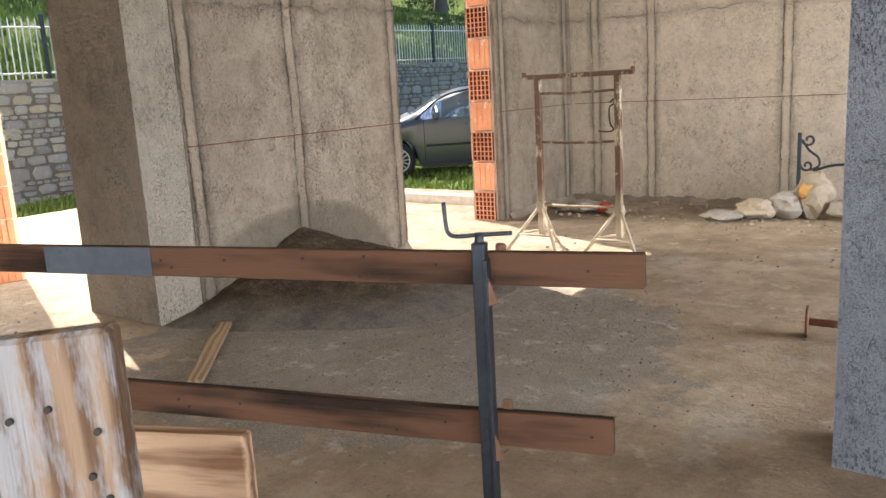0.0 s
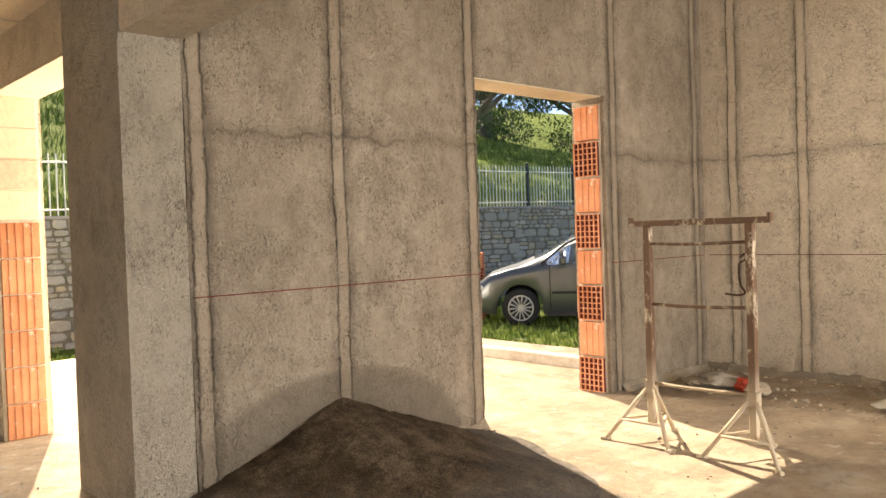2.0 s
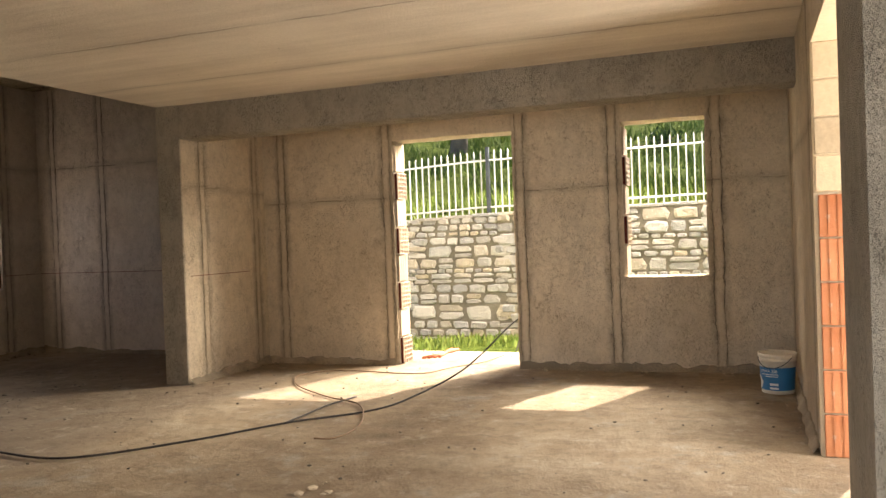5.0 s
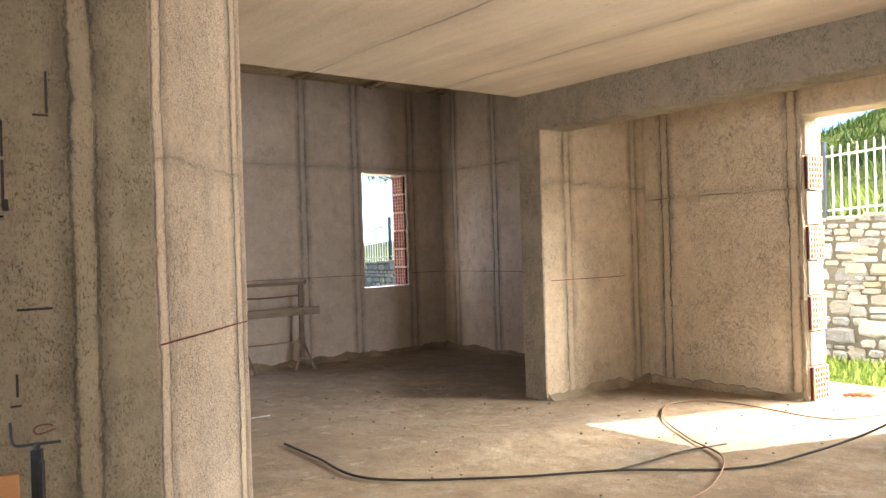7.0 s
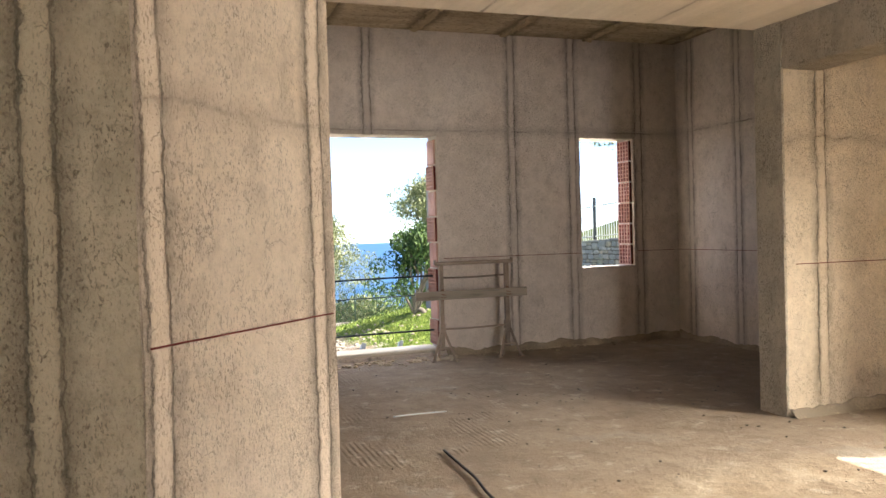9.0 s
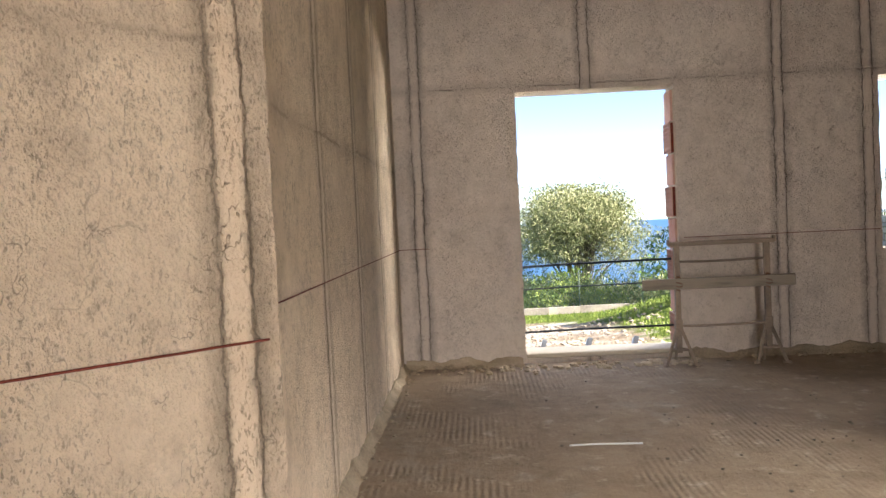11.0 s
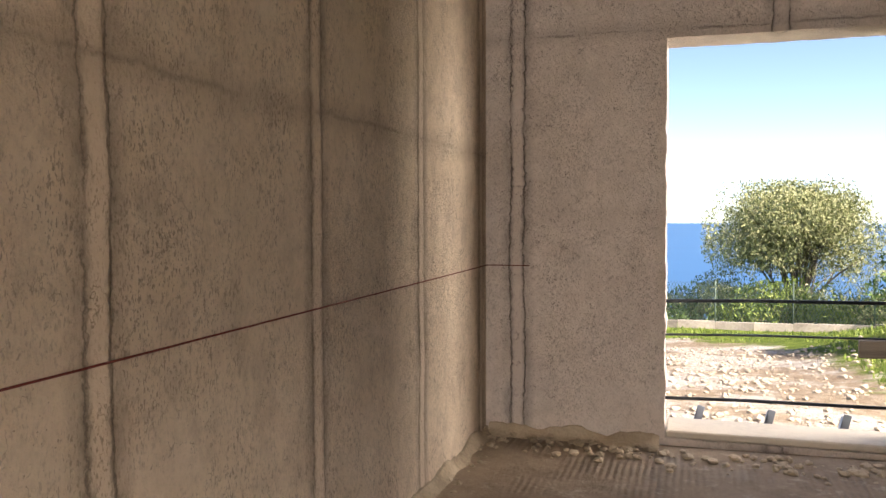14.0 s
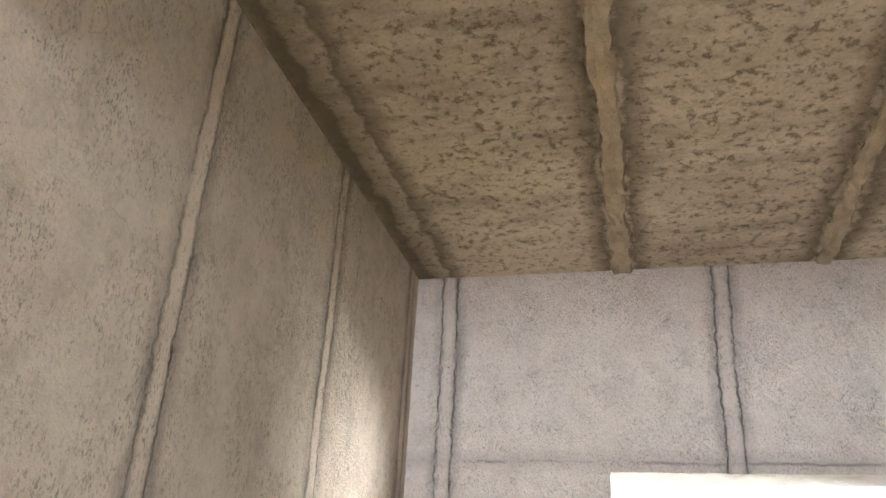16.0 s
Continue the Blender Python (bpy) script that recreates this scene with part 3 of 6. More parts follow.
wall("wall_south", SY, -0.30, "x", -7.67, 4.0, -0.06, CH, M_GREY, [(-4.51, -3.225, 0.035, DH), (-6.80, -6.14, 0.825, 2.22)], [-2.40, -3.80, -5.345, -6.05, -6.87], "grey rendered wall with a door opening and a window opening")
wall("wall_line", LX, 0.30, "y", SY + 0.002, 0.50, -0.02, CH, M_NEAR, (), [0.02, -0.95, -1.96, -3.01, -4.08], "long beige rendered wall with a red chalk line")


def slant_wall(name="wall_slant", a=(-2.42, 0.735), b=(-1.79, 1.415), mat=M_NEAR, edge=0.10):
    """A slanting face from a to b, with a screed band near each end."""
    a, b = Vector((*a, 0)), Vector((*b, 0))
    u = (b - a).normalized()
    n = Vector((-u.y, u.x, 0))
    ln = (b - a).length
    w = wall(name, 0.0, -0.20, "x", 0.0, ln, -0.02, CL if edge > 0 else CH, mat, (), [0.10, ln - 0.06] if edge > 0 else [], "beige rendered slanting wall end")
    for v in w.data.vertices:
        p = a + u * v.co.x + n * v.co.y
        v.co = (p.x, p.y, v.co.z)
    return w


slant_wall()
slant_wall("wall_return", (LX - 0.004, 0.44), (-2.419, 0.732), M_DASHTAN, 0)
wall("wall_shade", 1.42, -0.25, "x", -1.788, 0.0, -0.02, CL, M_DASHTAN, (), [-1.57, -1.15], "coarse dashed wall in shade")
# Unseen walls that close the room; their wide openings are added to admit light.
wall("wall_back", -1.4, -0.30, "x", -2.05, 5.0, -0.02, CL, M_TAN, [(0.6, 4.4, 0.0, 2.35)], (), "unseen rendered wall with a wide opening")
wall("wall_east", 5.0, 0.30, "y", -1.7, 9.84, -0.02, CH, M_TAN, [(-0.6, 3.6, 0.0, 2.35), (5.6, 8.8, 0.0, 2.4)], (), "rendered wall")
wall("column_grey", OY + 0.03, 0.30, "x", 1.27, 4.998, -0.02, CL, M_SKYTINT, (), (), "grey rendered wall end with blue sky light in its colour")
wall("beam_room", OY + 0.012, 0.288, "x", FX + 0.002, 1.268, 2.20, CL, M_TAN, (), (), "rendered ceiling beam")
wall("wall_above_beam", OY + 0.05, 0.25, "x", FX + 0.002, 5.0, CL + 0.25, CH, M_TAN, (), (), "render above the beam")
wall("beam_hall", -5.63, -0.30, "y", -0.618, OY - 0.002, DH, CL, M_DARK, (), (), "coarse dashed ceiling beam")
wall("pier_face", -5.615, -0.02, "y", -0.862, -0.618, -0.02, CL, M_DARK, (), (), "coarse dashed end of the wing wall")

# Filler added in the gap between two walls to keep sun from leaking in.
structure(part("wall_corner", box_bm(-7.67, -7.275, -0.862, -0.60, -0.02, CH), M_GREY), "rendered filler block at the wall corner")
ceil = structure(part("ceiling_low", box_bm(BX - 0.3, 5.3, -0.86, OY + 0.3, CL, CL + 0.25), M_SLAB), "smooth pale concrete soffit with long seams")


M_RIB = plain("mortar_rib", (0.40, 0.32, 0.21), 0.95, 0, 0.4, 30, 0.01)


def high_ceiling(name, x0, x1, y0, y1):
    bm = bmesh.new()
    add_box(bm, x0, x1, y0, y1, CH, CH + 0.25)
    x = x0 + ((-3.32 - x0) % 0.98)
    n = int((y1 - y0) / 0.035)
    while x < x1:
        if abs(x + 2.34) < 0.1:
            x += 0.98
            continue
        rows = []
        for k in range(n + 1):
            y = y0 + (y1 - y0) * k / n
            gap = noise.noise((x * 3, y * 0.9, 2)) < -0.38
            half = 0.05 + noise.noise((x, y * 3, 1)) * 0.022 + noise.noise((x, y * 14, 4)) * 0.018
            mid = x + noise.noise((x * 2, y * 1.5, 7)) * 0.02
            row = []
            for i, u in enumerate((-1.0, -0.75, -0.25, 0.3, 0.8, 1.0)):
                drop = 0.0 if i in (0, 5) else (0.002 if gap else 0.022 + noise.noise((x + u * 2, y * 12, 9)) * 0.024)
                row.append(bm.verts.new((mid + u * half + noise.noise((x + u, y * 20, 3)) * 0.010, y, CH + 0.002 - drop)))
            rows.append(row)
        for p, q in zip(rows[:-1], rows[1:]):
            for i in range(5):
                bm.faces.new((p[i], p[i + 1], q[i + 1], q[i])).material_index = 1 if 0 < i < 4 else 0
        x += 0.98
    return structure(part(name, bm, [M_SLABH, M_RIB]), "stained rough concrete soffit with ragged mortar ribs")


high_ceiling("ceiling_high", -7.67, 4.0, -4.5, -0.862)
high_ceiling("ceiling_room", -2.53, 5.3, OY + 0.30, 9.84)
structure(part("slab_edge", box_bm(-7.67, 5.3, -0.86, -0.61, CL + 0.252, CH + 0.25), M_CONC), "rendered edge between the ceilings")


def floor_mesh():
    """The rough screed, gently uneven, through the rooms and out on the terrace."""
    bm = bmesh.new()
    for x0, x1, y0, y1 in ((-7.66, 5.3, -4.49, 9.84),):
        nx, ny = int((x1 - x0) / 0.12), int((y1 - y0) / 0.12)
        vs = [[bm.verts.new((x0 + (x1 - x0) * i / nx, y0 + (y1 - y0) * j / ny, 0.0)) for j in range(ny + 1)] for i in range(nx + 1)]
        for i in range(nx):
            for j in range(ny):
                bm.faces.new((vs[i][j], vs[i + 1][j], vs[i + 1][j + 1], vs[i][j + 1]))
    for v in bm.verts:
        v.co.z += noise.noise(v.co * 0.8) * 0.008 + noise.noise(v.co * 4) * 0.003
    return bm


structure(part("floor", floor_mesh(), M_FLOOR, smooth=True), "dusty uneven concrete screed floor")
structure(part("terrace", box_bm(-8.0, -2.54, 4.83, 8.85, -0.25, -0.012), M_PAVE), "sunlit rough concrete terrace")
structure(part("terrace_west", box_bm(-8.0, -7.27, -3.0, 4.828, -0.25, -0.012), M_PAVE), "sunlit rough concrete walkway")
structure(part("kerb", box_bm(-8.0, -2.54, 8.855, 8.98, -0.3, 0.10, 0.01), M_PAVE), "low concrete kerb")


# ---- the ground ----
def smooth(a, b, x):
    t = min(1.0, max(0.0, (x - a) / (b - a)))
    return t * t * (3 - 2 * t)


def wall_top(y):
    return 1.60 + (0.012 * y if y > 0 else 0.048 * y)


def height(x, y):
    """The lie of the land: flat round the house, up behind the stone wall, down to the sea in the south."""
    base = -0.40 + 0.14 * smooth(6, 11, y)
    base -= 0.10 * smooth(9, 18, y)
    if y < -5:
        base -= 0.085 * (-5 - y) * (1 - 0.3 * smooth(40, 150, -y))
    if y < -30:
        base -= (-30 - y) * 0.16
    hill = 0.0
    if x < -12.35:
        d = -12.35 - x
        south = smooth(-34, -2, y)
        retained = wall_top(y) - 0.08 - base
        hill = retained * (1 - smooth(-20, -40, y) if y < -20 else 1) + d * (0.05 + 0.22 * south) * (1 - 0.5 * smooth(30, 120, d)) + (noise.noise((x * 0.12, y * 0.12, 3)) * 0.9 + noise.noise((x * 0.4, y * 0.4, 1)) * 0.25) * smooth(0, 6, d)
    if x > -12.3 and y < -6:
        base += 0.75 * smooth(4.2, 0.0, math.hypot((x + 8.6) / 1.0, (y + 15.0) / 2.4)) + 0.5 * smooth(0, 3, x + 0.5) * smooth(-6, -10, y) * 0
    rough = noise.noise((x * 0.7, y * 0.7, 0)) * 0.05
    return max(base + hill + rough, -63.0)


def axis_steps(lo, hi, c0, c1, fine):
    out = [c0]
    while out[-1] < c1:
        out.append(out[-1] + fine)
    s = fine
    while out[-1] < hi:
        s *= 1.14
        out.append(out[-1] + s)
    s = fine
    while out[0] > lo:
        s *= 1.14
        out.insert(0, out[0] - s)
    return out


def ground_material():
    m = Nodes("ground")
    a = m.noise(0.35, 6, 0.65)
    b = m.noise(5.0, 6, 0.7)
    c = m.noise(40.0, 4, 0.7)
    v = m.math("ADD", m.math("MULTIPLY", b, 0.6), m.math("MULTIPLY", c, 0.4))
    grass = m.ramp(v, [(0.32, (0.05, 0.085, 0.014)), (0.52, (0.15, 0.21, 0.035)), (0.7, (0.27, 0.31, 0.08))])
    soil = m.ramp(v, [(0.32, (0.20, 0.14, 0.09)), (0.52, (0.36, 0.29, 0.21)), (0.7, (0.52, 0.47, 0.40))])
    soil = m.mix(m.ramp(m.noise(0.55, 6, 0.7, off=(3, 1, 0)), [(0.46, 0.0), (0.56, 0.85)]), soil, m.ramp(v, [(0.32, (0.40, 0.36, 0.31)), (0.6, (0.72, 0.69, 0.63))]))
    att = m.n("ShaderNodeAttribute")
    att.attribute_name = "bare"
    k = m.ramp(m.math("ADD", att.outputs["Fac"], m.math("MULTIPLY", m.math("SUBTRACT", m.noise(1.4, 6, 0.7), 0.5), 0.9)), [(0.42, 0.0), (0.58, 1.0)])
    m.bump(b, 0.08)
    m.bump(c, 0.03)
    return m.done(m.mix(k, grass, soil), 0.95, 0, 0.1)


M_GROUND = ground_material()


def ground():
    xs = sorted(axis_steps(-900, 900, -28, 6, 0.5) + [-12.36, -12.30])
    ys = axis_steps(-420, 900, -20, 26, 0.5)
    bm = bmesh.new()
    lay = bm.verts.layers.float.new("bare")
    vs = []
    for x in xs:
        row = []
        for y in ys:
            v = bm.verts.new((x, y, height(x, y)))
            bare = 0.0
            if x > -12.3:
                lot = math.hypot((x + 2.8) / 3.8, (y + 11.0) / 7.0)
                bare = max(bare, 1.25 - 0.75 * lot)
                bare *= 1 - 0.55 * smooth(-4.6, -6.4, x)
                bare = max(bare, 0.35 if -8.8 < x < 6 and y > -6 else 0.0)
                bare = max(bare, 0.28)
            v[lay] = bare
            row.append(v)
        vs.append(row)
    for i in range(len(xs) - 1):
        for j in range(len(ys) - 1):
            bm.faces.new((vs[i][j], vs[i + 1][j], vs[i + 1][j + 1], vs[i][j + 1]))
    return structure(part("ground", bm, M_GROUND, smooth=True), "green grassy slope and stony yard round the house")


ground()
M_SEA = plain("sea_water", (0.008, 0.070, 0.17), 0.35, 0, 0.15, 0.02, 0.0, 0.5)
structure(part("water", box_bm(-4900, 4900, -4900, -380, -64, -60), M_SEA), "calm blue sea under haze")

# ---- brick reveals ----
def brick_mesh(w, h, d):
    """A plain hollow brick seen on its grooved long face: upright scores on the face."""
    bm = bmesh.new()
    add_box(bm, 0, d, 0, w, 0, h, 0.004)
    n = int(w / 0.045)
    for i in range(1, n):
        add_box(bm, d - 0.001, d + 0.003, w * i / n - 0.004, w * i / n + 0.012, 0.004, h - 0.004)
    return bm


def core_mesh(w, h, d, cols, rows):
    """A hollow brick seen on its end: a grid of clay webs before shallow cells, with deep shade coloured on their
    backs.
    """
    bm = bmesh.new()
    t = 0.0075
    add_box(bm, 0, d - 0.012, 0.004, w - 0.004, 0.004, h - 0.004, mat=1)
    for i in range(cols + 1):
        y = (w - t) * i / cols
        add_box(bm, d - 0.012, d, y, y + t, 0, h)
    for j in range(rows + 1):
        z = (h - t) * j / rows
        for i in range(cols):
            add_box(bm, d - 0.012, d - 0.001, (w - t) * i / cols + t, (w - t) * (i + 1) / cols, z, z + t)
    return bm


def reveal(name, place, turn, depth, z0, z1, courses, first_plain, label, rows=5, cols=4, all_core=False, clay=None):
    """The bare brick side of an opening. place: lower corner; turn: about z; local x points out of the reveal, local y runs along its depth."""
    h = (z1 - z0) / courses
    base = Matrix.Translation(place) @ Matrix.Rotation(radians(turn), 4, "Z")
    back = part(name, box_bm(-0.002, 0.004, 0.0, depth, z0, z1), M_MORTAR)
    back.matrix_basis = base
    structure(back, label)
    b1, b2 = brick_mesh(depth * 0.9, h - 0.014, 0.03), core_mesh(depth * 0.9, h - 0.012, 0.045, cols, rows)
    meshes = []
    for nm, bm in (("brick", b1), ("brick_end", b2)):
        me = bpy.data.meshes.new(nm)
        bm.to_mesh(me)
        bm.free()
        me.materials.append(clay if clay else M_BRICK)
        me.materials.append(M_CELLSHADE)
        meshes.append(me)
    rnd = random.Random(len(name) + courses)
    for k in range(courses):
        core = all_core or (k % 2 == (0 if first_plain else 1))
        ob = share("brick", meshes[1 if core else 0], back, Matrix.Translation((rnd.uniform(0.0, 0.004) - (0.006 if core else 0.008), depth * 0.05 + rnd.uniform(-0.004, 0.004), z0 + k * h + 0.006)))
    return back


reveal("reveal_door", (FX - 0.275, 8.128, 0), -90, 0.24, 0.0, 2.18, 8, True, "bare hollow bricks set plain and end on by turns, in pale mortar", 6, 5)
reveal("reveal_west_door", (BX - 0.02, 0.882, 0), 90, 0.24, 0.0, 2.2, 8, True, "bare hollow bricks smeared with pale render", 6, 5, False, M_BRICKPALE)
reveal("reveal_west_window", (BX - 0.02, 3.132, 0.0), 90, 0.24, 0.86, 2.2, 5, False, "bare hollow bricks smeared with pale render", 6, 5, False, M_BRICKPALE)
reveal("reveal_south_door", (-4.508, SY - 0.26, 0), 0, 0.24, 0.10, 2.2, 8, True, "bare hollow bricks beside the sea door", 7, 6, False, M_BRICKPINK)
reveal("reveal_south_window", (-6.798, SY - 0.28, 0), 0, 0.26, 0.83, 2.21, 6, True, "bare hollow bricks beside the window", 5, 4, True, M_BRICKPINK)


def tall_reveal():
    """The far side of the wide opening: render above, bare orange bricks below."""
    back = structure(part("reveal_opening", box_bm(-4.36, -4.335, OY - 0.002, OY + 0.28, 1.42, DH, 0.004), M_LINTEL), "rendered upper part of the opening's side")
    lower = structure(part("reveal_opening_low", box_bm(-4.36, -4.337, OY - 0.002, OY + 0.28, 0.0, 1.42), M_MORTAR), "bare orange bricks in mortar below render")
    me = bpy.data.meshes.new("brick")
    bm = brick_mesh(0.24, 0.225, 0.02)
    bm.to_mesh(me)
    bm.free()
    me.materials.append(M_BRICK)
    for k in range(6):
        share("brick", me, lower, Matrix.Translation((-4.343, OY + 0.02, 0.006 + k * 0.2355)))
    mb = bpy.data.meshes.new("block")
    bm = box_bm(0, 0.012, 0, 0.262, 0, 0.193, 0.005)
    bm.to_mesh(mb)
    bm.free()
    mb.materials.append(M_LINTEL)
    for k in range(4):
        share("block", mb, back, Matrix.Translation((-4.343 + 0.002 * (k % 2), OY + 0.008, 1.425 + k * 0.2015)))


tall_reveal()
structure(part("lintel_door", box_bm(FX - 0.297, FX - 0.003, 6.776, 8.10, DH - 0.012, DH - 0.002, 0.003), M_LINTEL), "pale soffit of the door opening")
structure(part("lintel_opening", box_bm(-4.335, -2.955, OY + 0.003, OY + 0.297, DH - 0.012, DH - 0.002, 0.003), M_LINTEL), "pale soffit of the wide opening")
structure(part("threshold", box_bm(-4.50, -3.235, SY - 0.34, SY - 0.02, 0.036, 0.075, 0.008), M_CONC), "concrete threshold of the sea door")


# ---- stone wall ----
def stone_mat():
    m = Nodes("fieldstone")
    info = m.n("ShaderNodeObjectInfo").outputs["Random"]
    isl = m.n("ShaderNodeNewGeometry").outputs["Random Per Island"]
    r = m.math("FRACT", m.math("ADD", info, isl))
    tone = m.ramp(r, [(0.0, (0.36, 0.34, 0.31)), (0.3, (0.45, 0.445, 0.42)), (0.5, (0.28, 0.28, 0.28)), (0.72, (0.50, 0.43, 0.32)), (0.86, (0.42, 0.40, 0.37)), (1.0, (0.56, 0.54, 0.50))])
    k = m.noise(9, 6, 0.7)
    col = m.mix(m.math("MULTIPLY", k, 0.35), tone, (0.13, 0.13, 0.12))
    col = m.mix(m.ramp(m.noise(22, 4, 0.7), [(0.58, 0.0), (0.66, 0.6)]), col, (0.58, 0.56, 0.50))
    m.bump(k, 0.03)
    m.bump(m.noise(60, 4), 0.008)
    return m.done(col, 0.92, 0, 0.15)


M_STONE = stone_mat()
M_JOINT = plain("stone_joint", (0.20, 0.18, 0.145), 0.95, 0, 0.3, 8, 0.01)
M_FENCE = plain("fence_paint", (0.58, 0.60, 0.56), 0.55, 0.2, 0.25, 10, 0.0)


def stone_shape(bm, x, y0, y1, z0, z1, rnd):
    """A rough slab of stone with an uneven outline and a bulging face."""
    n = 7
    cy, cz, ry, rz = (y0 + y1) / 2, (z0 + z1) / 2, (y1 - y0) / 2, (z1 - z0) / 2
    ring = []
    for i in range(n + 1):
        a = (i + rnd.uniform(-0.25, 0.25)) * math.tau / (n + 1)
        c, s = math.cos(a), math.sin(a)
        k = 1 / max(abs(c), abs(s)) ** 0.72 * rnd.uniform(0.88, 1.0)
        ring.append((cy + c * k * ry, cz + s * k * rz))
    out = rnd.uniform(0.02, 0.06)
    b = [bm.verts.new((x, p, q)) for p, q in ring]
    f = [bm.verts.new((x + out * 0.8, cy + (p - cy) * 0.95, cz + (q - cz) * 0.95)) for p, q in ring]
    g = [bm.verts.new((x + out + rnd.uniform(0, 0.015), cy + (p - cy) * 0.7, cz + (q - cz) * 0.7)) for p, q in ring]
    m = len(ring)
    for i in range(m):
        j = (i + 1) % m
        bm.faces.new((b[i], b[j], f[j], f[i]))
        bm.faces.new((f[i], f[j], g[j], g[i]))
    bm.faces.new(g)


def stone_wall():
    body = bmesh.new()
    ys = [-22 + 0.5 * i for i in range(135)]
    for y0, y1 in zip(ys[:-1], ys[1:]):
        add_box(body, -12.36, -12.045, y0, y1, -1.6, (wall_top(y0) + wall_top(y1)) / 2 - 0.03)
    wl = structure(part("stone_wall", body, M_JOINT), "grey and ochre fieldstone retaining wall")
    rnd = random.Random(5)
    rest = bmesh.new()
    near = 0
    y = -22.0
    while y < 40:
        width = 0.0
        step = 1.6
        z = -1.2 if y < 0 else -0.75
        while z < wall_top(y + step / 2) - 0.05:
            h = rnd.choice((0.07, 0.09, 0.12, 0.15, 0.19, 0.24)) * rnd.uniform(0.9, 1.15)
            h = min(h, wall_top(y + step / 2) - z)
            if h < 0.05:
                break
            u = y + rnd.uniform(-0.1, 0.1)
            while u < y + step:
                w = h * rnd.uniform(1.0, 2.1) + 0.05
                pieces = [(z, z + h)]
                if h > 0.17 and rnd.random() < 0.35:
                    c = z + h * rnd.uniform(0.35, 0.65)
                    pieces = [(z, c), (c, z + h)]
                for a, b in pieces:
                    lo, hi = a + 0.008 + rnd.uniform(-0.012, 0.006), b - 0.006 + rnd.uniform(-0.004, 0.012)
                    tgt = rest
                    if (0.2 < y + step / 2 < 4.2) and near < 290 and a > -0.45:
                        one = bmesh.new()
                        stone_shape(one, -12.06, u + 0.007, u + w - 0.007, lo, hi, rnd)
                        part("stone", one, M_STONE, wl)
                        near += 1
                    else:
                        stone_shape(tgt, -12.06, u + 0.007, u + w - 0.007, lo, hi, rnd)
                u += w
            z += h
        y += step
    ob = part("stones", rest, M_STONE, wl)
    tagged(ob, kind="stuff")
    cope = bmesh.new()
    for y0, y1 in zip(ys[:-1], ys[1:]):
        add_box(cope, -12.38, -12.01 + rnd.uniform(-0.01, 0.01), y0, y1 - 0.01, (wall_top(y0) + wall_top(y1)) / 2 - 0.03, (wall_top(y0) + wall_top(y1)) / 2 + 0.02, 0.008)
    part("coping", cope, M_STONE, wl, "flat pale stone coping")


stone_wall()


def fence():
    """Upright pale bars with two rails between posts, on top of the stone wall."""
    root = new("iron_fence")
    root.location = (-12.2, 0, 1.6)
    tagged(root, "pale painted iron bar fence standing on a fieldstone wall", "fence")
    bar = bmesh.new()
    add_box(bar, -0.009, 0.009, -0.009, 0.009, 0.0, 0.98)
    tip = bmesh.ops.create_cone(bar, cap_ends=True, segments=4, radius1=0.013, radius2=0.001, depth=0.05)["verts"]
    for v in tip:
        v.co.z += 1.005
    me = bpy.data.meshes.new("bar")
    bar.to_mesh(me)
    bar.free()
    me.materials.append(M_FENCE)
    pm = bpy.data.meshes.new("post")
    b = box_bm(-0.03, 0.03, -0.03, 0.03, -0.05, 1.08, 0.004)
    b.to_mesh(pm)
    b.free()
    pm.materials.append(M_STEEL)
    rest = bmesh.new()
    y, n, k = -20.0, 0, 0
    while y < 34:
        zt = wall_top(y) - 1.6 + 0.02
        if k % 16 == 0:
            share("post", pm, root, Matrix.Translation((0, y, zt)))
        else:
            near = (-1.0 < y < 5.0) or (8 < y < 22) or (-16 < y < -8)
            if near and n < 290:
                share("bar", me, root, Matrix.Translation((0, y, zt)))
                n += 1
            else:
                add_box(rest, -0.009, 0.009, y - 0.009, y + 0.009, zt, zt + 1.0)
        k += 1
        y += 0.115
    tagged(part("bars", rest, M_FENCE, root), kind="stuff")
    for h in (0.10, 0.86):
        rb = bmesh.new()
        add_path(rb, [(0.0, yy, wall_top(yy) - 1.6 + 0.02 + h) for yy in (-20, -10, 0, 10, 20, 34)], 0.016, 4)
        part("rail", rb, M_FENCE, root)


fence()


# ---- trees and shrubs ----
def leaf_mat(name, lo, mid, hi):
    m = Nodes(name)
    isl = m.n("ShaderNodeNewGeometry").outputs["Random Per Island"]
    v = m.math("ADD", m.math("MULTIPLY", isl, 0.6), m.math("MULTIPLY", m.noise(0.9, 4), 0.5))
    col = m.ramp(v, [(0.2, lo), (0.5, mid), (0.9, hi)])
    MATS[name] = m.done(col, 0.6, 0, 0.3)
    return MATS[name]


M_OLIVE = leaf_mat("olive_leaf", (0.035, 0.05, 0.02), (0.10, 0.125, 0.06), (0.20, 0.22, 0.13))
M_OLIVE2 = leaf_mat("olive_leaf_pale", (0.11, 0.14, 0.055), (0.26, 0.29, 0.13), (0.44, 0.43, 0.24))
M_SHRUB = leaf_mat("shrub_leaf", (0.02, 0.045, 0.012), (0.05, 0.10, 0.025), (0.12, 0.19, 0.05))
M_GREEN = leaf_mat("fresh_leaf", (0.07, 0.115, 0.018), (0.16, 0.235, 0.04), (0.28, 0.33, 0.08))
M_BARK = plain("olive_bark", (0.16, 0.14, 0.11), 0.95, 0, 0.4, 10, 0.02)


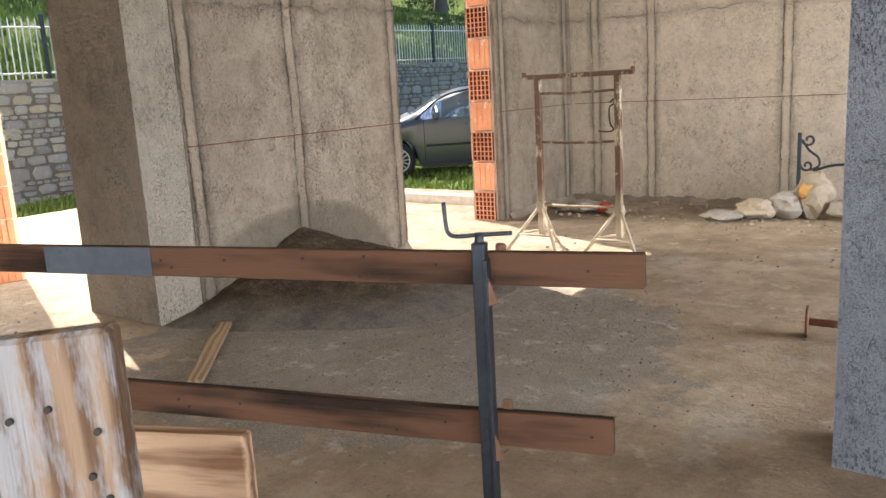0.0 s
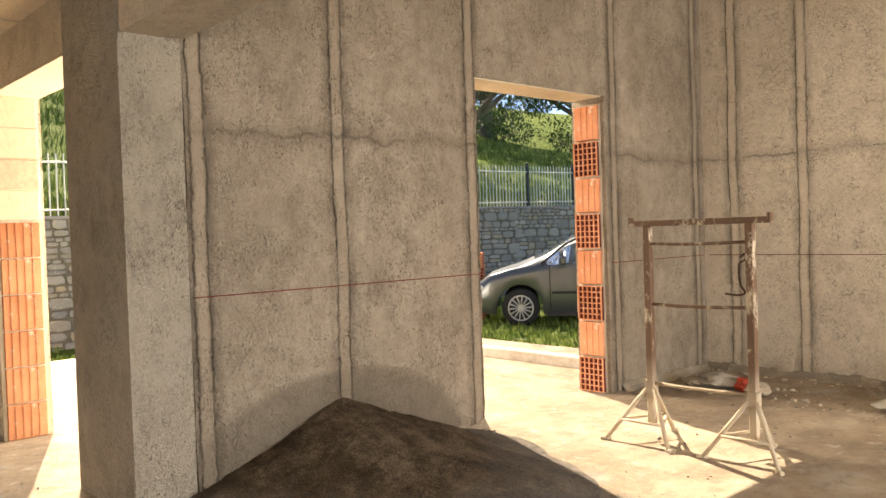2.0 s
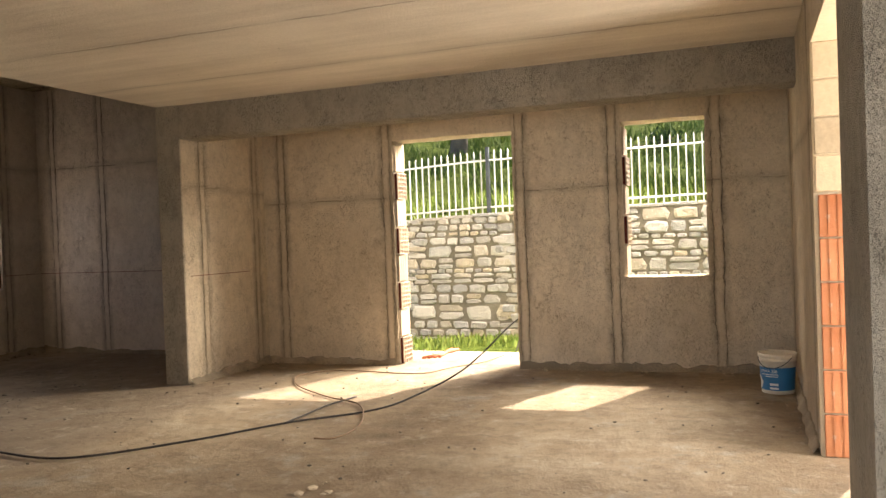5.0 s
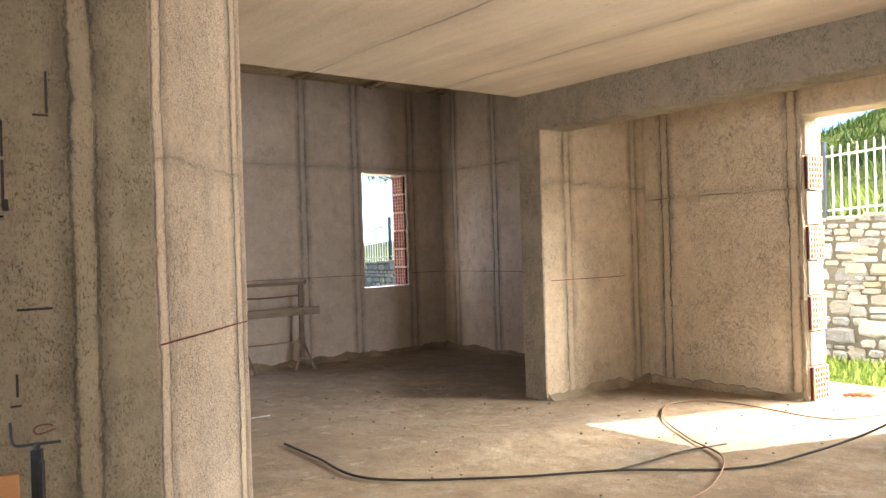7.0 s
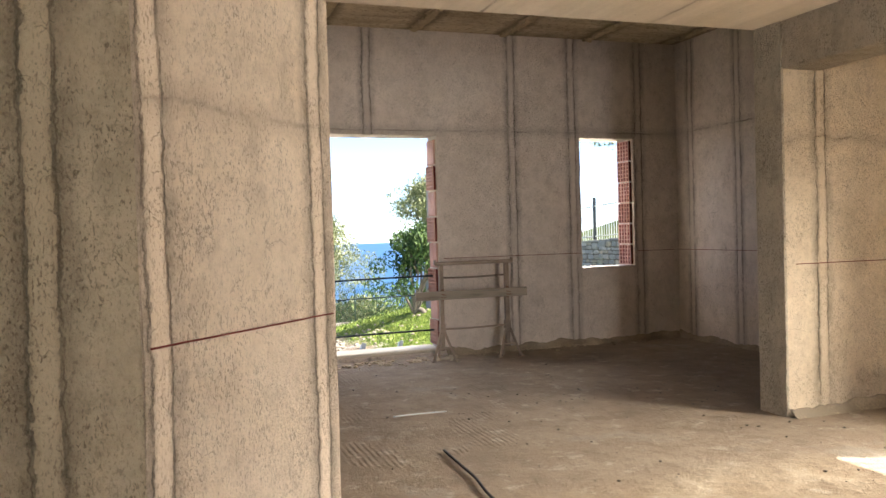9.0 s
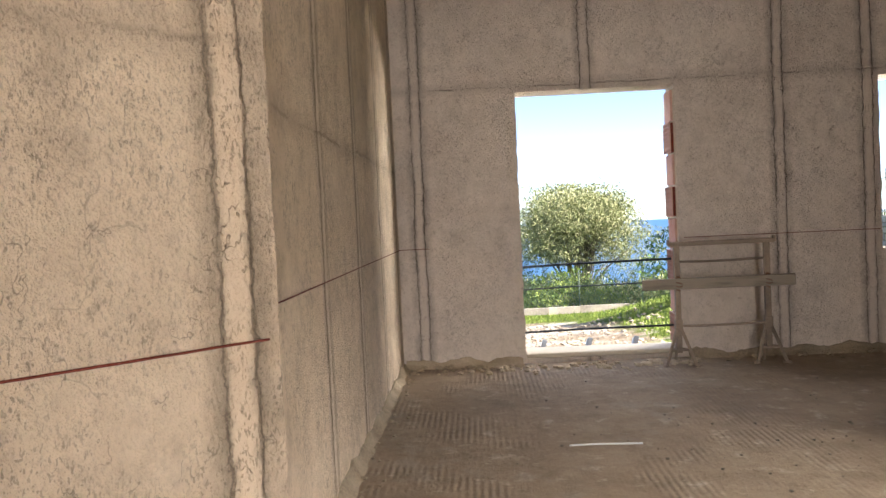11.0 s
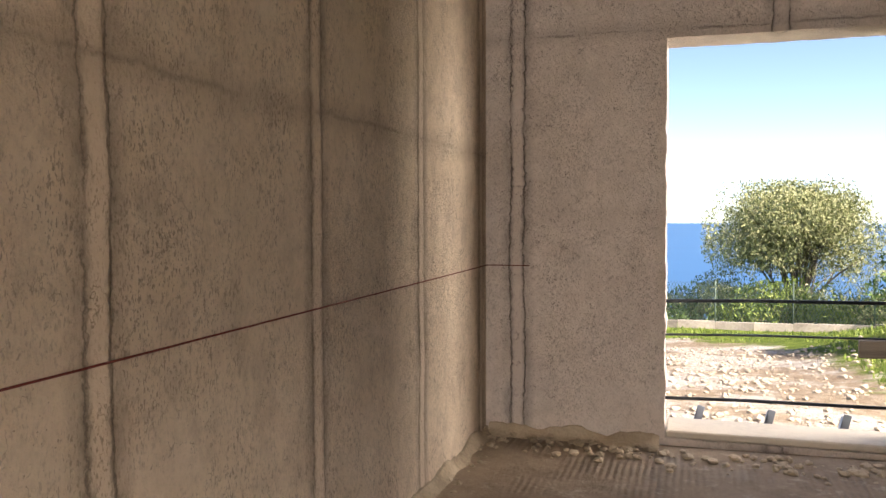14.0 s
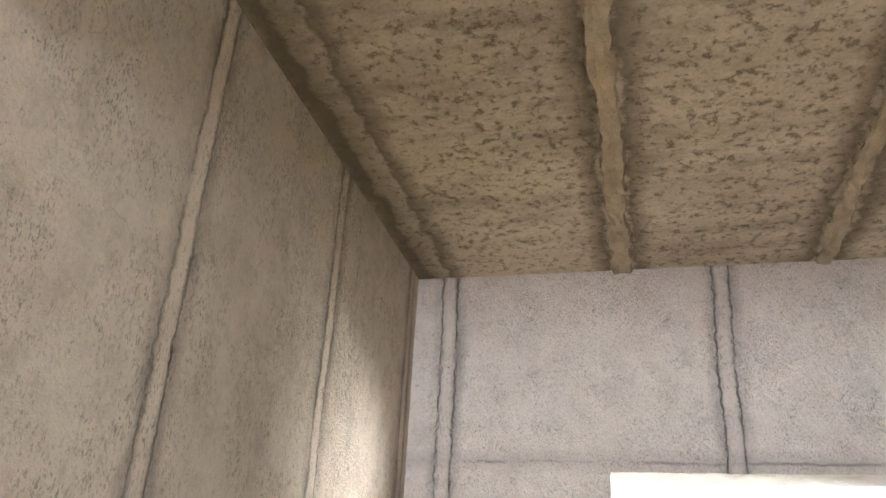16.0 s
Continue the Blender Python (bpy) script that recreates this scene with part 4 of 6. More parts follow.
def leaf(bm, c, s, rnd):
    """One folded leaf or tuft: two triangles with a bend."""
    q = Euler((rnd.uniform(-1.4, 1.4), rnd.uniform(-1.4, 1.4), rnd.uniform(0, 6.3))).to_matrix()
    p = [c + q @ Vector(v) for v in ((-s, 0, 0), (0, -s * 0.32, s * 0.1), (s, 0, 0), (0, s * 0.32, s * 0.1))]
    bm.faces.new([bm.verts.new(v) for v in p])


def crown(clumps, per, size, seed, spread=0.5, squash=0.8):
    """Leaves scattered in clumps about given centres, with gaps between."""
    rnd = random.Random(seed)
    bm = bmesh.new()
    for c, r in clumps:
        for _ in range(int(per * r * r)):
            d = Vector((rnd.gauss(0, 1), rnd.gauss(0, 1), rnd.gauss(0, 1))).normalized() * r * rnd.uniform(0.45, 1.0) ** spread
            d.z *= squash
            leaf(bm, Vector(c) + d, size * rnd.uniform(0.6, 1.3), rnd)
    return bm


def tree(name, place, tall, wide, seed, leafmat, label, category="tree", leaf_size=0.09, per=420, trunk=0.24, limbs=7, low=0.3, dome=False):
    rnd = random.Random(seed)
    root = new(name)
    root.location = place
    tagged(root, label, category)
    tb = bmesh.new()
    fork = tall * low
    pts = spline([(0, 0, -0.5), (rnd.uniform(-.1, .1), rnd.uniform(-.1, .1), fork * 0.5), (rnd.uniform(-.2, .2), rnd.uniform(-.2, .2), fork)], 4)
    add_path(tb, pts, [trunk * (1.35 - 0.6 * i / (len(pts) - 1)) for i in range(len(pts))], 10)
    top = pts[-1]
    clumps = []
    for k in range(limbs):
        a = k * math.tau / limbs + rnd.uniform(-0.3, 0.3)
        reach = wide * 0.5 * rnd.uniform(0.45, 0.95)
        end = Vector((math.cos(a) * reach, math.sin(a) * reach, tall * rnd.uniform(0.55, 0.9)))
        if dome:
            f = rnd.uniform(0.05, 1.0)
            end = Vector((math.cos(a * 2.4) * wide * 0.46 * f, math.sin(a * 2.4) * wide * 0.46 * f, tall * (0.16 + 0.70 * math.sqrt(1 - f * f))))
        mid = top.lerp(end, 0.5) + Vector((rnd.uniform(-.3, .3), rnd.uniform(-.3, .3), rnd.uniform(-.1, .3)))
        lp = spline([top - Vector((0, 0, 0.1)), mid, end], 4)
        add_path(tb, lp, [trunk * 0.55 * (1 - 0.8 * i / (len(lp) - 1)) for i in range(len(lp))], 7)
        for _ in range(5):
            c = end + Vector((rnd.gauss(0, .22), rnd.gauss(0, .22), rnd.gauss(0, .13))) * wide * 0.55
            c.z = min(max(c.z, tall * max(0.14, low * 1.2)), tall * 0.95)
            clumps.append((c, wide * (rnd.uniform(0.12, 0.19) if dome else rnd.uniform(0.09, 0.17))))
            if rnd.random() < 0.5:
                add_path(tb, [mid, mid.lerp(c, 0.6) + Vector((0, 0, 0.05)), c], [trunk * 0.2, trunk * 0.1, trunk * 0.04], 5)
    part("trunk", tb, M_BARK, root)
    part("crown", crown(clumps, per, leaf_size, seed + 1), leafmat, root)
    return root


def on_land(x, y, dz=-0.05):
    return (x, y, height(x, y) + dz)


tree("olive_tree", on_land(-17.2, 21.3), 5.0, 6.5, 11, M_OLIVE, "old olive tree with a pale forked trunk above the fence", leaf_size=0.10, per=260, trunk=0.24, low=0.38)
tree("olive_tree", on_land(-25.5, 31.0), 6.0, 8.0, 12, M_OLIVE, "dense dark olive tree on the green slope", leaf_size=0.13, per=220, trunk=0.3)
tree("olive_tree", on_land(-22.5, 35.0), 6.0, 9.0, 13, M_SHRUB, "dense dark evergreen tree behind the slope", leaf_size=0.13, per=200, trunk=0.3)
tree("olive_tree", on_land(-20.5, -3.2), 3.0, 4.2, 14, M_OLIVE, "small spreading olive tree on the green slope", leaf_size=0.09, per=340, trunk=0.22, low=0.35)
tree("olive_tree", on_land(-24.5, 17.5), 4.5, 6.0, 15, M_SHRUB, "dark tree on the green slope", leaf_size=0.12, per=240)
tree("olive_tree", on_land(-18.5, -19.5), 4.6, 5.6, 16, M_OLIVE2, "pale olive tree behind the fence", leaf_size=0.10, per=300, trunk=0.22)
tree("bush", on_land(-7.45, -14.0), 2.0, 1.7, 17, M_SHRUB, "dense dark bush beside a stone gate pillar", "shrub", leaf_size=0.06, per=1500, trunk=0.06, limbs=12, low=0.06, dome=True)
tree("olive_tree", on_land(-10.9, -23.2), 5.4, 2.7, 19, M_OLIVE2, "tall pale olive tree behind a gate pillar", leaf_size=0.07, per=700, trunk=0.14, limbs=16, low=0.2, dome=True)
tree("olive_tree", on_land(-6.6, -28.0), 4.3, 5.2, 18, M_OLIVE2, "broad pale green bushy tree before the sea", leaf_size=0.06, per=760, limbs=26, low=0.06, trunk=0.10, dome=True)


def shrub(place, r, seed, leafmat, label, size=0.07, n=9, per=700):
    rnd = random.Random(seed)
    root = new("shrub")
    root.location = place
    tagged(root, label, "shrub", "shrubs on the slope")
    cl = [((rnd.gauss(0, r * 0.5), rnd.gauss(0, r * 0.5), r * rnd.uniform(0.15, 0.6)), r * rnd.uniform(0.3, 0.5)) for _ in range(n)]
    st = bmesh.new()
    for c, _ in cl:
        add_path(st, [(0, 0, -0.1), Vector(c) * 0.5 + Vector((0, 0, 0.05)), c], [0.03, 0.02, 0.008], 5)
    part("stems", st, M_BARK, root)
    part("foliage", crown(cl, per, size, seed), leafmat, root)


for i, (x, y, r) in enumerate(((-20.5, -0.6, 0.7), (-20.0, 2.2, 0.6), (-27, 9, 1.6), (-30, 12, 1.8), (-26, 4.5, 1.0), (-24, 30, 1.8), (-28, 26, 2.0), (-30, 20, 2.0), (-16, 27, 1.2), (-32, 5, 1.4), (-35, 14, 2.2), (-18, 36, 2.5), (-24, 36, 2.5), (-29, 33, 2.6))):
    shrub(on_land(x, y), r, 30 + i, M_SHRUB, "dark bushy shrub on the green slope", 0.10, 9, 300)
for i, (x, y, r) in enumerate(((-3.0, -26.8, 1.0), (-1.5, -27.5, 1.0), (-5.8, -26.0, 1.1), (-7.2, -25.5, 0.9), (-8.6, -27.0, 1.2), (-4.4, -26.0, 1.0), (0.0, -28.5, 1.2), (-10.0, -28.5, 1.3), (-11.2, -27.0, 1.2), (-6.4, -25.2, 1.0))):
    shrub(on_land(x, y), r, 60 + i, M_GREEN if i % 2 else M_SHRUB, "green bush before the sea", 0.09, 9, 420)


for i, (x, y, r) in enumerate(((-6.4, -25.9, 1.3), (-5.1, -26.2, 1.2), (-7.8, -26.2, 1.2), (-6.2, -26.6, 1.2), (-7.4, -27.0, 0.9), (-5.0, -27.2, 1.1), (-4.0, -28.5, 1.3), (-8.6, -27.6, 1.0), (-3.0, -27.4, 0.8), (-10.2, -29.0, 1.2))):
    shrub(on_land(x, y), r * 1.35, 70 + i, (M_GREEN, M_SHRUB, M_OLIVE2)[i % 3], "dense bushy undergrowth below the sea side tree", 0.08, 12, 340)


def grass(name, n, region, seed, mat, tall, label):
    """Loose blades and weeds over a stretch of ground, joined."""
    rnd = random.Random(seed)
    V, F = [], []
    for _ in range(n):
        x, y = region(rnd)
        z = height(x, y)
        if noise.noise((x * 0.9, y * 0.9, 7)) < -0.15:
            continue
        h = tall * rnd.uniform(0.4, 1.3)
        a = rnd.uniform(0, math.tau)
        w = 0.012 + h * 0.09
        dx, dy = math.cos(a) * w, math.sin(a) * w
        lx, ly = rnd.gauss(0, h * 0.35), rnd.gauss(0, h * 0.35)
        k = len(V)
        V += [(x - dx, y - dy, z - 0.02), (x + dx, y + dy, z - 0.02), (x + lx, y + ly, z + h)]
        F.append((k, k + 1, k + 2))
    me = bpy.data.meshes.new(name)
    me.from_pydata(V, [], F)
    me.materials.append(mat)
    return tagged(new(name, me), label, kind="stuff")


grass("grass", 26000, lambda r: (r.uniform(-11.9, -2.5), r.uniform(9.1, 22)), 1, M_GREEN, 0.09, "bright green grass and weeds in the yard")
grass("grass", 16000, lambda r: (r.uniform(-11.95, -8.1), r.uniform(-3, 9)), 2, M_GREEN, 0.10, "green weeds at the foot of the stone wall")
grass("grass", 50000, lambda r: (-12.4 - r.random() ** 1.4 * 22, r.uniform(-8, 30)), 3, M_GREEN, 0.22, "long green grass on the slope")
grass("grass", 9000, lambda r: (-12.38 - r.random() ** 2 * 0.9, r.uniform(-6, 26)), 5, M_GREEN, 0.28, "green weeds hanging at the top of the stone wall")
grass("grass", 22000, lambda r: r.choice(((r.uniform(-11.5, 4), r.uniform(-27, -18)), (r.uniform(-11, -5.6), r.uniform(-18, -8)))), 4, M_GREEN, 0.07, "green grass beyond the stony yard")


def wire_fence():
    """Chain link between thin posts on a low kerb, beyond the yard."""
    root = new("wire_fence")
    tagged(root, "thin green wire mesh fence on a low pale kerb", "fence")
    pts = [(-14.0 + 1.0 * i, -23.6 + 0.05 * i) for i in range(19)]
    for (xa, ya), (xb, yb) in zip(pts[:-1], pts[1:]):
        z = min(height(xa, ya), height(xb, yb))
        part("kerb", box_bm(xa, xb - 0.01, ya - 0.08, ya + 0.08, z - 0.3, z + 0.22), M_PAVE, root)
    for x, y in pts[::2]:
        z = height(x, y)
        pb = bmesh.new()
        add_tube(pb, (x, y, z), (x, y, z + 1.35), 0.022, 6)
        part("post", pb, M_MESHWIRE, root)
    V, F = [], []
    for s in (-1, 1):
        for i in range(230):
            x = -14.5 + 0.085 * i
            y = -23.6 + 0.05 * (x + 14)
            z = height(x, y)
            k = len(V)
            V += [(x - 0.005, y, z + 0.15), (x + 0.005, y, z + 0.15), (x + 0.005 + s * 0.55, y, z + 1.3), (x - 0.005 + s * 0.55, y, z + 1.3)]
            F.append((k, k + 1, k + 2, k + 3))
    me = bpy.data.meshes.new("mesh")
    me.from_pydata(V, [], F)
    me.materials.append(M_MESHWIRE)
    tagged(share("mesh", me, root), kind="stuff")


M_MESHWIRE = plain("green_wire", (0.10, 0.14, 0.11), 0.6, 0.2, 0.2, 10, 0)
wire_fence()

# ---- things in the rooms ----
def thing(name, place, label, category, group="", turn=0.0):
    ob = new(name)
    ob.location = place
    ob.rotation_euler.z = radians(turn)
    return tagged(ob, label, category, group)


def heap():
    """The heap of sand in the corner, slumped out over the floor."""
    bm = bmesh.new()
    x0, x1, y0, y1, n = FX + 0.002, 0.3, 4.3, 7.1, 110
    vs = []
    for i in range(n + 1):
        row = []
        for j in range(n + 1):
            x, y = x0 + (x1 - x0) * i / n, y0 + (y1 - y0) * j / n
            r = math.hypot((x - x0) / 1.55, (y - 5.68) / 1.22) + noise.noise((x * 1.6, y * 1.6, 5)) * 0.10
            h = 0.40 * max(0.0, 1 - r) ** 1.5
            r2 = math.hypot((x + 0.75) / 1.05, (y - 5.1) / 1.0)
            h += 0.004 * smooth(0, 1, 1 - r2)
            h += (noise.noise((x * 5, y * 5, 0)) * 0.020 + noise.noise((x * 17, y * 17, 0)) * 0.010 + noise.noise((x * 40, y * 40, 3)) * 0.005) * min(1, h * 12)
            row.append(bm.verts.new((x, y, h - 0.012)))
        vs.append(row)
    for i in range(n):
        for j in range(n):
            bm.faces.new((vs[i][j], vs[i + 1][j], vs[i + 1][j + 1], vs[i][j + 1]))
    ob = part("sand_heap", bm, M_SAND, smooth=True)
    tagged(ob, "low heap of dark damp sand against the wall", "sand heap")


heap()


def lumps(name, n, size, spread, seed, label, mat=M_RUBBLE, flat=0.6):
    return tagged(part(name, stones_bm(n, size, spread, seed, flat), mat), label, kind="stuff")


def skirt(name, a, b, n, size, seed, out=0.06, label="crumbled render along the foot of the wall"):
    """Crumbs and a ragged ridge of fallen render along the foot of a wall from a to b."""
    a, b = Vector((*a, 0)), Vector((*b, 0))
    d = (b - a)
    nn = Vector((-d.y, d.x, 0)).normalized()
    bm = bmesh.new()
    k = int(d.length / 0.035)
    rows = []
    for i in range(k + 1):
        p = a + d * i / k
        h = 0.035 + 0.05 * (noise.noise((p.x * 4, p.y * 4, seed)) + 0.45) + 0.02 * noise.noise((p.x * 19, p.y * 19, seed))
        h = max(0.012, h)
        w = out * (0.7 + 0.7 * noise.noise((p.x * 6, p.y * 6, seed + 4)))
        rows.append([bm.verts.new(p + nn * o + Vector((0, 0, z))) for o, z in ((-0.004, h), (0.012, h - 0.004), (0.018 + w * 0.3, h * 0.45), (0.03 + w, -0.01))])
    for r, q in zip(rows[:-1], rows[1:]):
        for i in range(3):
            bm.faces.new((r[i], r[i + 1], q[i + 1], q[i]))
    ob = part(name, bm, M_CRUMB)
    tagged(ob, label, kind="stuff")
    lumps("rubble", n, size, lambda r: tuple(a + d * r.random() + nn * (0.04 + abs(r.gauss(0, out * 1.2)))), seed, "small crumbs of mortar on the floor", M_CRUMB)


M_CRUMB = plain("crumbled_render", (0.36, 0.30, 0.22), 0.95, 0, 0.4, 16, 0.012)
skirt("wall_foot", (BX, 0.86), (BX, -0.60), 30, 0.02, 1)
skirt("wall_foot", (BX, 4.50), (BX, 2.14), 40, 0.02, 2)
skirt("wall_foot", (BX + 0.02, -0.62), (-5.64, -0.62), 20, 0.018, 3)
skirt("wall_foot", (-7.34, SY), (-4.55, SY), 80, 0.03, 4, 0.09)
skirt("wall_foot", (-3.20, SY), (LX - 0.02, SY), 50, 0.035, 5, 0.12)
skirt("wall_foot", (-7.37, -0.9), (-7.37, SY), 40, 0.022, 6)
skirt("wall_foot", (LX, SY + 0.02), (LX, 0.42), 90, 0.02, 7, 0.05)
skirt("wall_foot", (5.0, 9.54), (FX + 0.01, 9.54), 110, 0.025, 8, 0.09)
skirt("wall_foot", (FX, 6.76), (FX, 6.2), 26, 0.02, 9, 0.07)
skirt("wall_foot", (FX, 9.5), (FX, 8.25), 24, 0.02, 10)
skirt("wall_foot", (-4.4, OY), (BX + 0.02, OY), 30, 0.015, 11, 0.03)
lumps("rubble", 130, 0.035, lambda r: (r.uniform(-4.6, -2.5), SY + 0.12 + abs(r.gauss(0, 0.14)), 0.0), 21, "broken mortar lumps before the sea door", M_CRUMB)
lumps("rubble", 170, 0.012, lambda r: (r.gauss(-5.0, 1.0), r.gauss(-1.9, 0.8), 0.0), 22, "scattered grit and chips on the screed", M_SAND)
lumps("rubble", 160, 0.013, lambda r: (r.uniform(-6.8, -2.6), r.uniform(-0.8, 4.3), 0.0), 23, "scattered grit and chips on the screed", M_SAND)
lumps("rubble", 260, 0.014, lambda r: (r.uniform(-2.0, 4), r.uniform(7.2, 9.3), 0.0), 24, "scattered grit and chips on the screed", M_SAND)
lumps("rubble", 1500, 0.007, lambda r: (r.gauss(-0.9, 0.9), r.gauss(5.0, 0.75), 0.002), 25, "gravelly grit round the heap of sand", M_SAND, 0.7)
lumps("rubble", 60, 0.02, lambda r: (r.uniform(-8, -7.3), r.uniform(0, 2.2), -0.01), 26, "chips of mortar by the threshold", M_CRUMB)
lumps("rubble", 9, 0.035, lambda r: (r.gauss(-3.05, 0.12), r.gauss(2.2, 0.1), 0.0), 27, "dried blobs of render on the floor", M_LINTEL, 0.35)


def yard_stones():
    rnd = random.Random(8)
    bm = bmesh.new()
    for _ in range(2600):
        x, y = rnd.gauss(-4.0, 1.6), rnd.uniform(-16, -5.0)
        s = 0.05 * rnd.random() ** 4 + 0.010
        vs = bmesh.ops.create_icosphere(bm, subdivisions=1, radius=s)["verts"]
        for v in vs:
            v.co = Vector((v.co.x * rnd.uniform(0.7, 1.4), v.co.y, v.co.z * 0.6)) * rnd.uniform(0.8, 1.15) + Vector((x, y, height(x, y) + s * 0.3))
    tagged(part("stones", bm, M_RUBBLE), "pale stones scattered in the yard", kind="stuff")


yard_stones()


# ---- chalk lines ----
def chalk(name, p0, p1, n):
    p0, p1 = Vector(p0), Vector(p1)
    nn = Vector(n).normalized() * 0.0125
    bm = bmesh.new()
    k = max(2, int((p1 - p0).length / 0.06))
    pts = [p0.lerp(p1, i / k) + nn + Vector((0, 0, noise.noise((i * 0.7, p0.x, p0.y)) * 0.0012)) for i in range(k + 1)]
    add_path(bm, pts, 0.0028, 4)
    structure(part(name, bm, M_LINE), "snapped red chalk line one metre above the floor")


LZ = 0.985
chalk("trim_line", (FX, 4.83, LZ), (FX, 6.77, LZ), (1, 0, 0))
chalk("trim_line", (FX, 8.16, LZ), (FX, 9.5, LZ), (1, 0, 0))
chalk("trim_line", (FX + 0.05, 9.54, LZ), (4.9, 9.54, LZ), (0, -1, 0))
chalk("trim_line", (-5.70, -0.62, LZ), (BX + 0.35, -0.62, LZ), (0, 1, 0))
chalk("trim_line", (-7.30, SY, LZ), (-6.82, SY, LZ), (0, 1, 0))
chalk("trim_line", (-6.12, SY, LZ), (-4.55, SY, LZ), (0, 1, 0))
chalk("trim_line", (-2.47, SY, LZ), (LX, SY, LZ), (0, 1, 0))
chalk("trim_line", (-7.37, SY, LZ), (-7.37, -0.9, LZ), (1, 0, 0))
chalk("trim_line", (LX, 0.10, LZ), (LX, SY, LZ), (-1, 0, 0))
chalk("trim_line", (-2.395, 0.76, LZ), (-1.80, 1.40, LZ), (-0.82, 0.57, 0))


# ---- trestles ----
def trestle(name, place, turn, label, wide, tall, rungs, ext, mat, splay, hook=False, splay_out=0.27):
    """A steel rack: two uprights on three splayed legs each, a top bar and rungs."""
    root = thing(name, place, label, "trestle", "", turn)
    for sx in (-wide / 2, wide / 2):
        up = bmesh.new()
        add_box(up, sx - 0.021, sx + 0.021, -0.021, 0.021, 0.10, tall - 0.02, 0.003)
        add_box(up, sx - 0.028, sx + 0.028, -0.028, 0.028, 0.28, 0.36, 0.003)
        part("upright", up, mat, root)
        for ang in splay:
            a = radians(ang)
            lg = bmesh.new()
            foot = Vector((sx + splay_out * math.cos(a), splay_out * math.sin(a), 0.008))
            add_tube(lg, (sx, 0, 0.34), foot, 0.013, 6)
            add_tube(lg, foot - Vector((0.03 * math.cos(a), 0.03 * math.sin(a), 0)), foot + Vector((0.03 * math.cos(a), 0.03 * math.sin(a), 0.004)), 0.012, 6)
            part("leg", lg, mat, root)
        br = bmesh.new()
        m = [Vector((sx + splay_out * 0.67 * math.cos(radians(an)), splay_out * 0.67 * math.sin(radians(an)), 0.125)) for an in splay]
        for i in range(len(m)):
            add_tube(br, m[i], m[(i + 1) % len(m)], 0.009, 6)
        part("brace", br, mat, root)
    tb = bmesh.new()
    add_box(tb, -wide / 2 - ext, wide / 2 + ext, -0.018, 0.018, tall - 0.02, tall + 0.014, 0.004)
    for sx in (-1, 1):
        add_box(tb, sx * (wide / 2 + ext) - 0.008, sx * (wide / 2 + ext) + 0.008, -0.018, 0.018, tall - 0.01, tall + 0.034)
    part("top_bar", tb, mat, root)
    for z in rungs:
        rb = bmesh.new()
        add_path(rb, [(-wide / 2, 0, z), (-wide / 6, 0, z - 0.006), (wide / 5, 0, z - 0.003), (wide / 2, 0, z + 0.004)], 0.010, 6)
        part("rung", rb, mat, root)
    if hook:
        hb = bmesh.new()
        x = wide / 2 - 0.06
        add_path(hb, spline([(x - 0.0, 0.0, tall - 0.20), (x + 0.02, 0.02, tall - 0.18), (x + 0.03, 0, tall - 0.21), (x, -0.012, tall - 0.24), (x + 0.005, -0.012, tall - 0.34), (x + 0.03, -0.012, tall - 0.385), (x - 0.01, -0.012, tall - 0.40), (x - 0.08, -0.012, tall - 0.395)], 5), 0.006, 6)
        part("hook", hb, M_RUST, root)
    return root


def worn_steel():
    m = Nodes("worn_painted_steel")
    k = m.ramp(m.math("ADD", m.noise(11, 6, 0.75, (1, 1, 0.5)), 0.0), [(0.40, 0.0), (0.47, 1.0)])
    z = m.n("ShaderNodeSeparateXYZ", Vector=m.pos).outputs[2]
    k2 = m.math("MULTIPLY", k, m.ramp(z, [(0.25, 0.15), (0.5, 1.0)]))
    m.bump(m.noise(40, 4), 0.002)
    return m.done(m.mix(k2, (0.50, 0.42, 0.30), (0.13, 0.075, 0.045)), 0.75, 0.0, 0.3)


M_WORN = worn_steel()
M_GREYRUST = plain("grey_brown_steel", (0.26, 0.21, 0.17), 0.8, 0.1, 0.4, 14, 0.003)
trestle("trestle", (-0.95, 7.18, 0.0), 0.5, "tall rusty cream painted steel trestle in a patch of sunlight", 0.62, 1.27, (0.34, 0.80, 1.15), 0.11, M_WORN, (95, 215, 320), True)
t2 = trestle("trestle", (-4.745, -3.86, 0.0), 180, "grey rusty steel trestle with a board beside the sea door", 0.69, 0.95, (0.31, 0.81), 0.06, M_GREYRUST, (90, 210, 330), False, 0.13)
bd = thing("board", (-4.62, -3.80, 0.0), "grey weathered board lashed to a steel trestle", "board")
part("plank", box_bm(-0.66, 0.50, -0.016, 0.016, 0.60, 0.685, 0.004), wood_mat("grey_board", (0.13, 0.11, 0.09), (0.27, 0.235, 0.195)), bd)
for x in (-0.46, 0.22):
    wires = bmesh.new()
    loop = []
    for k in range(3):
        loop += [(x, 0.025, 0.59 + k * 0.03), (x + 0.035, 0.0, 0.62 + k * 0.02), (x, -0.026, 0.70 - k * 0.01), (x - 0.035, 0.0, 0.64)]
    add_path(wires, spline(loop, 4), 0.004, 4)
    part("wire_tie", wires, M_RUST, bd)

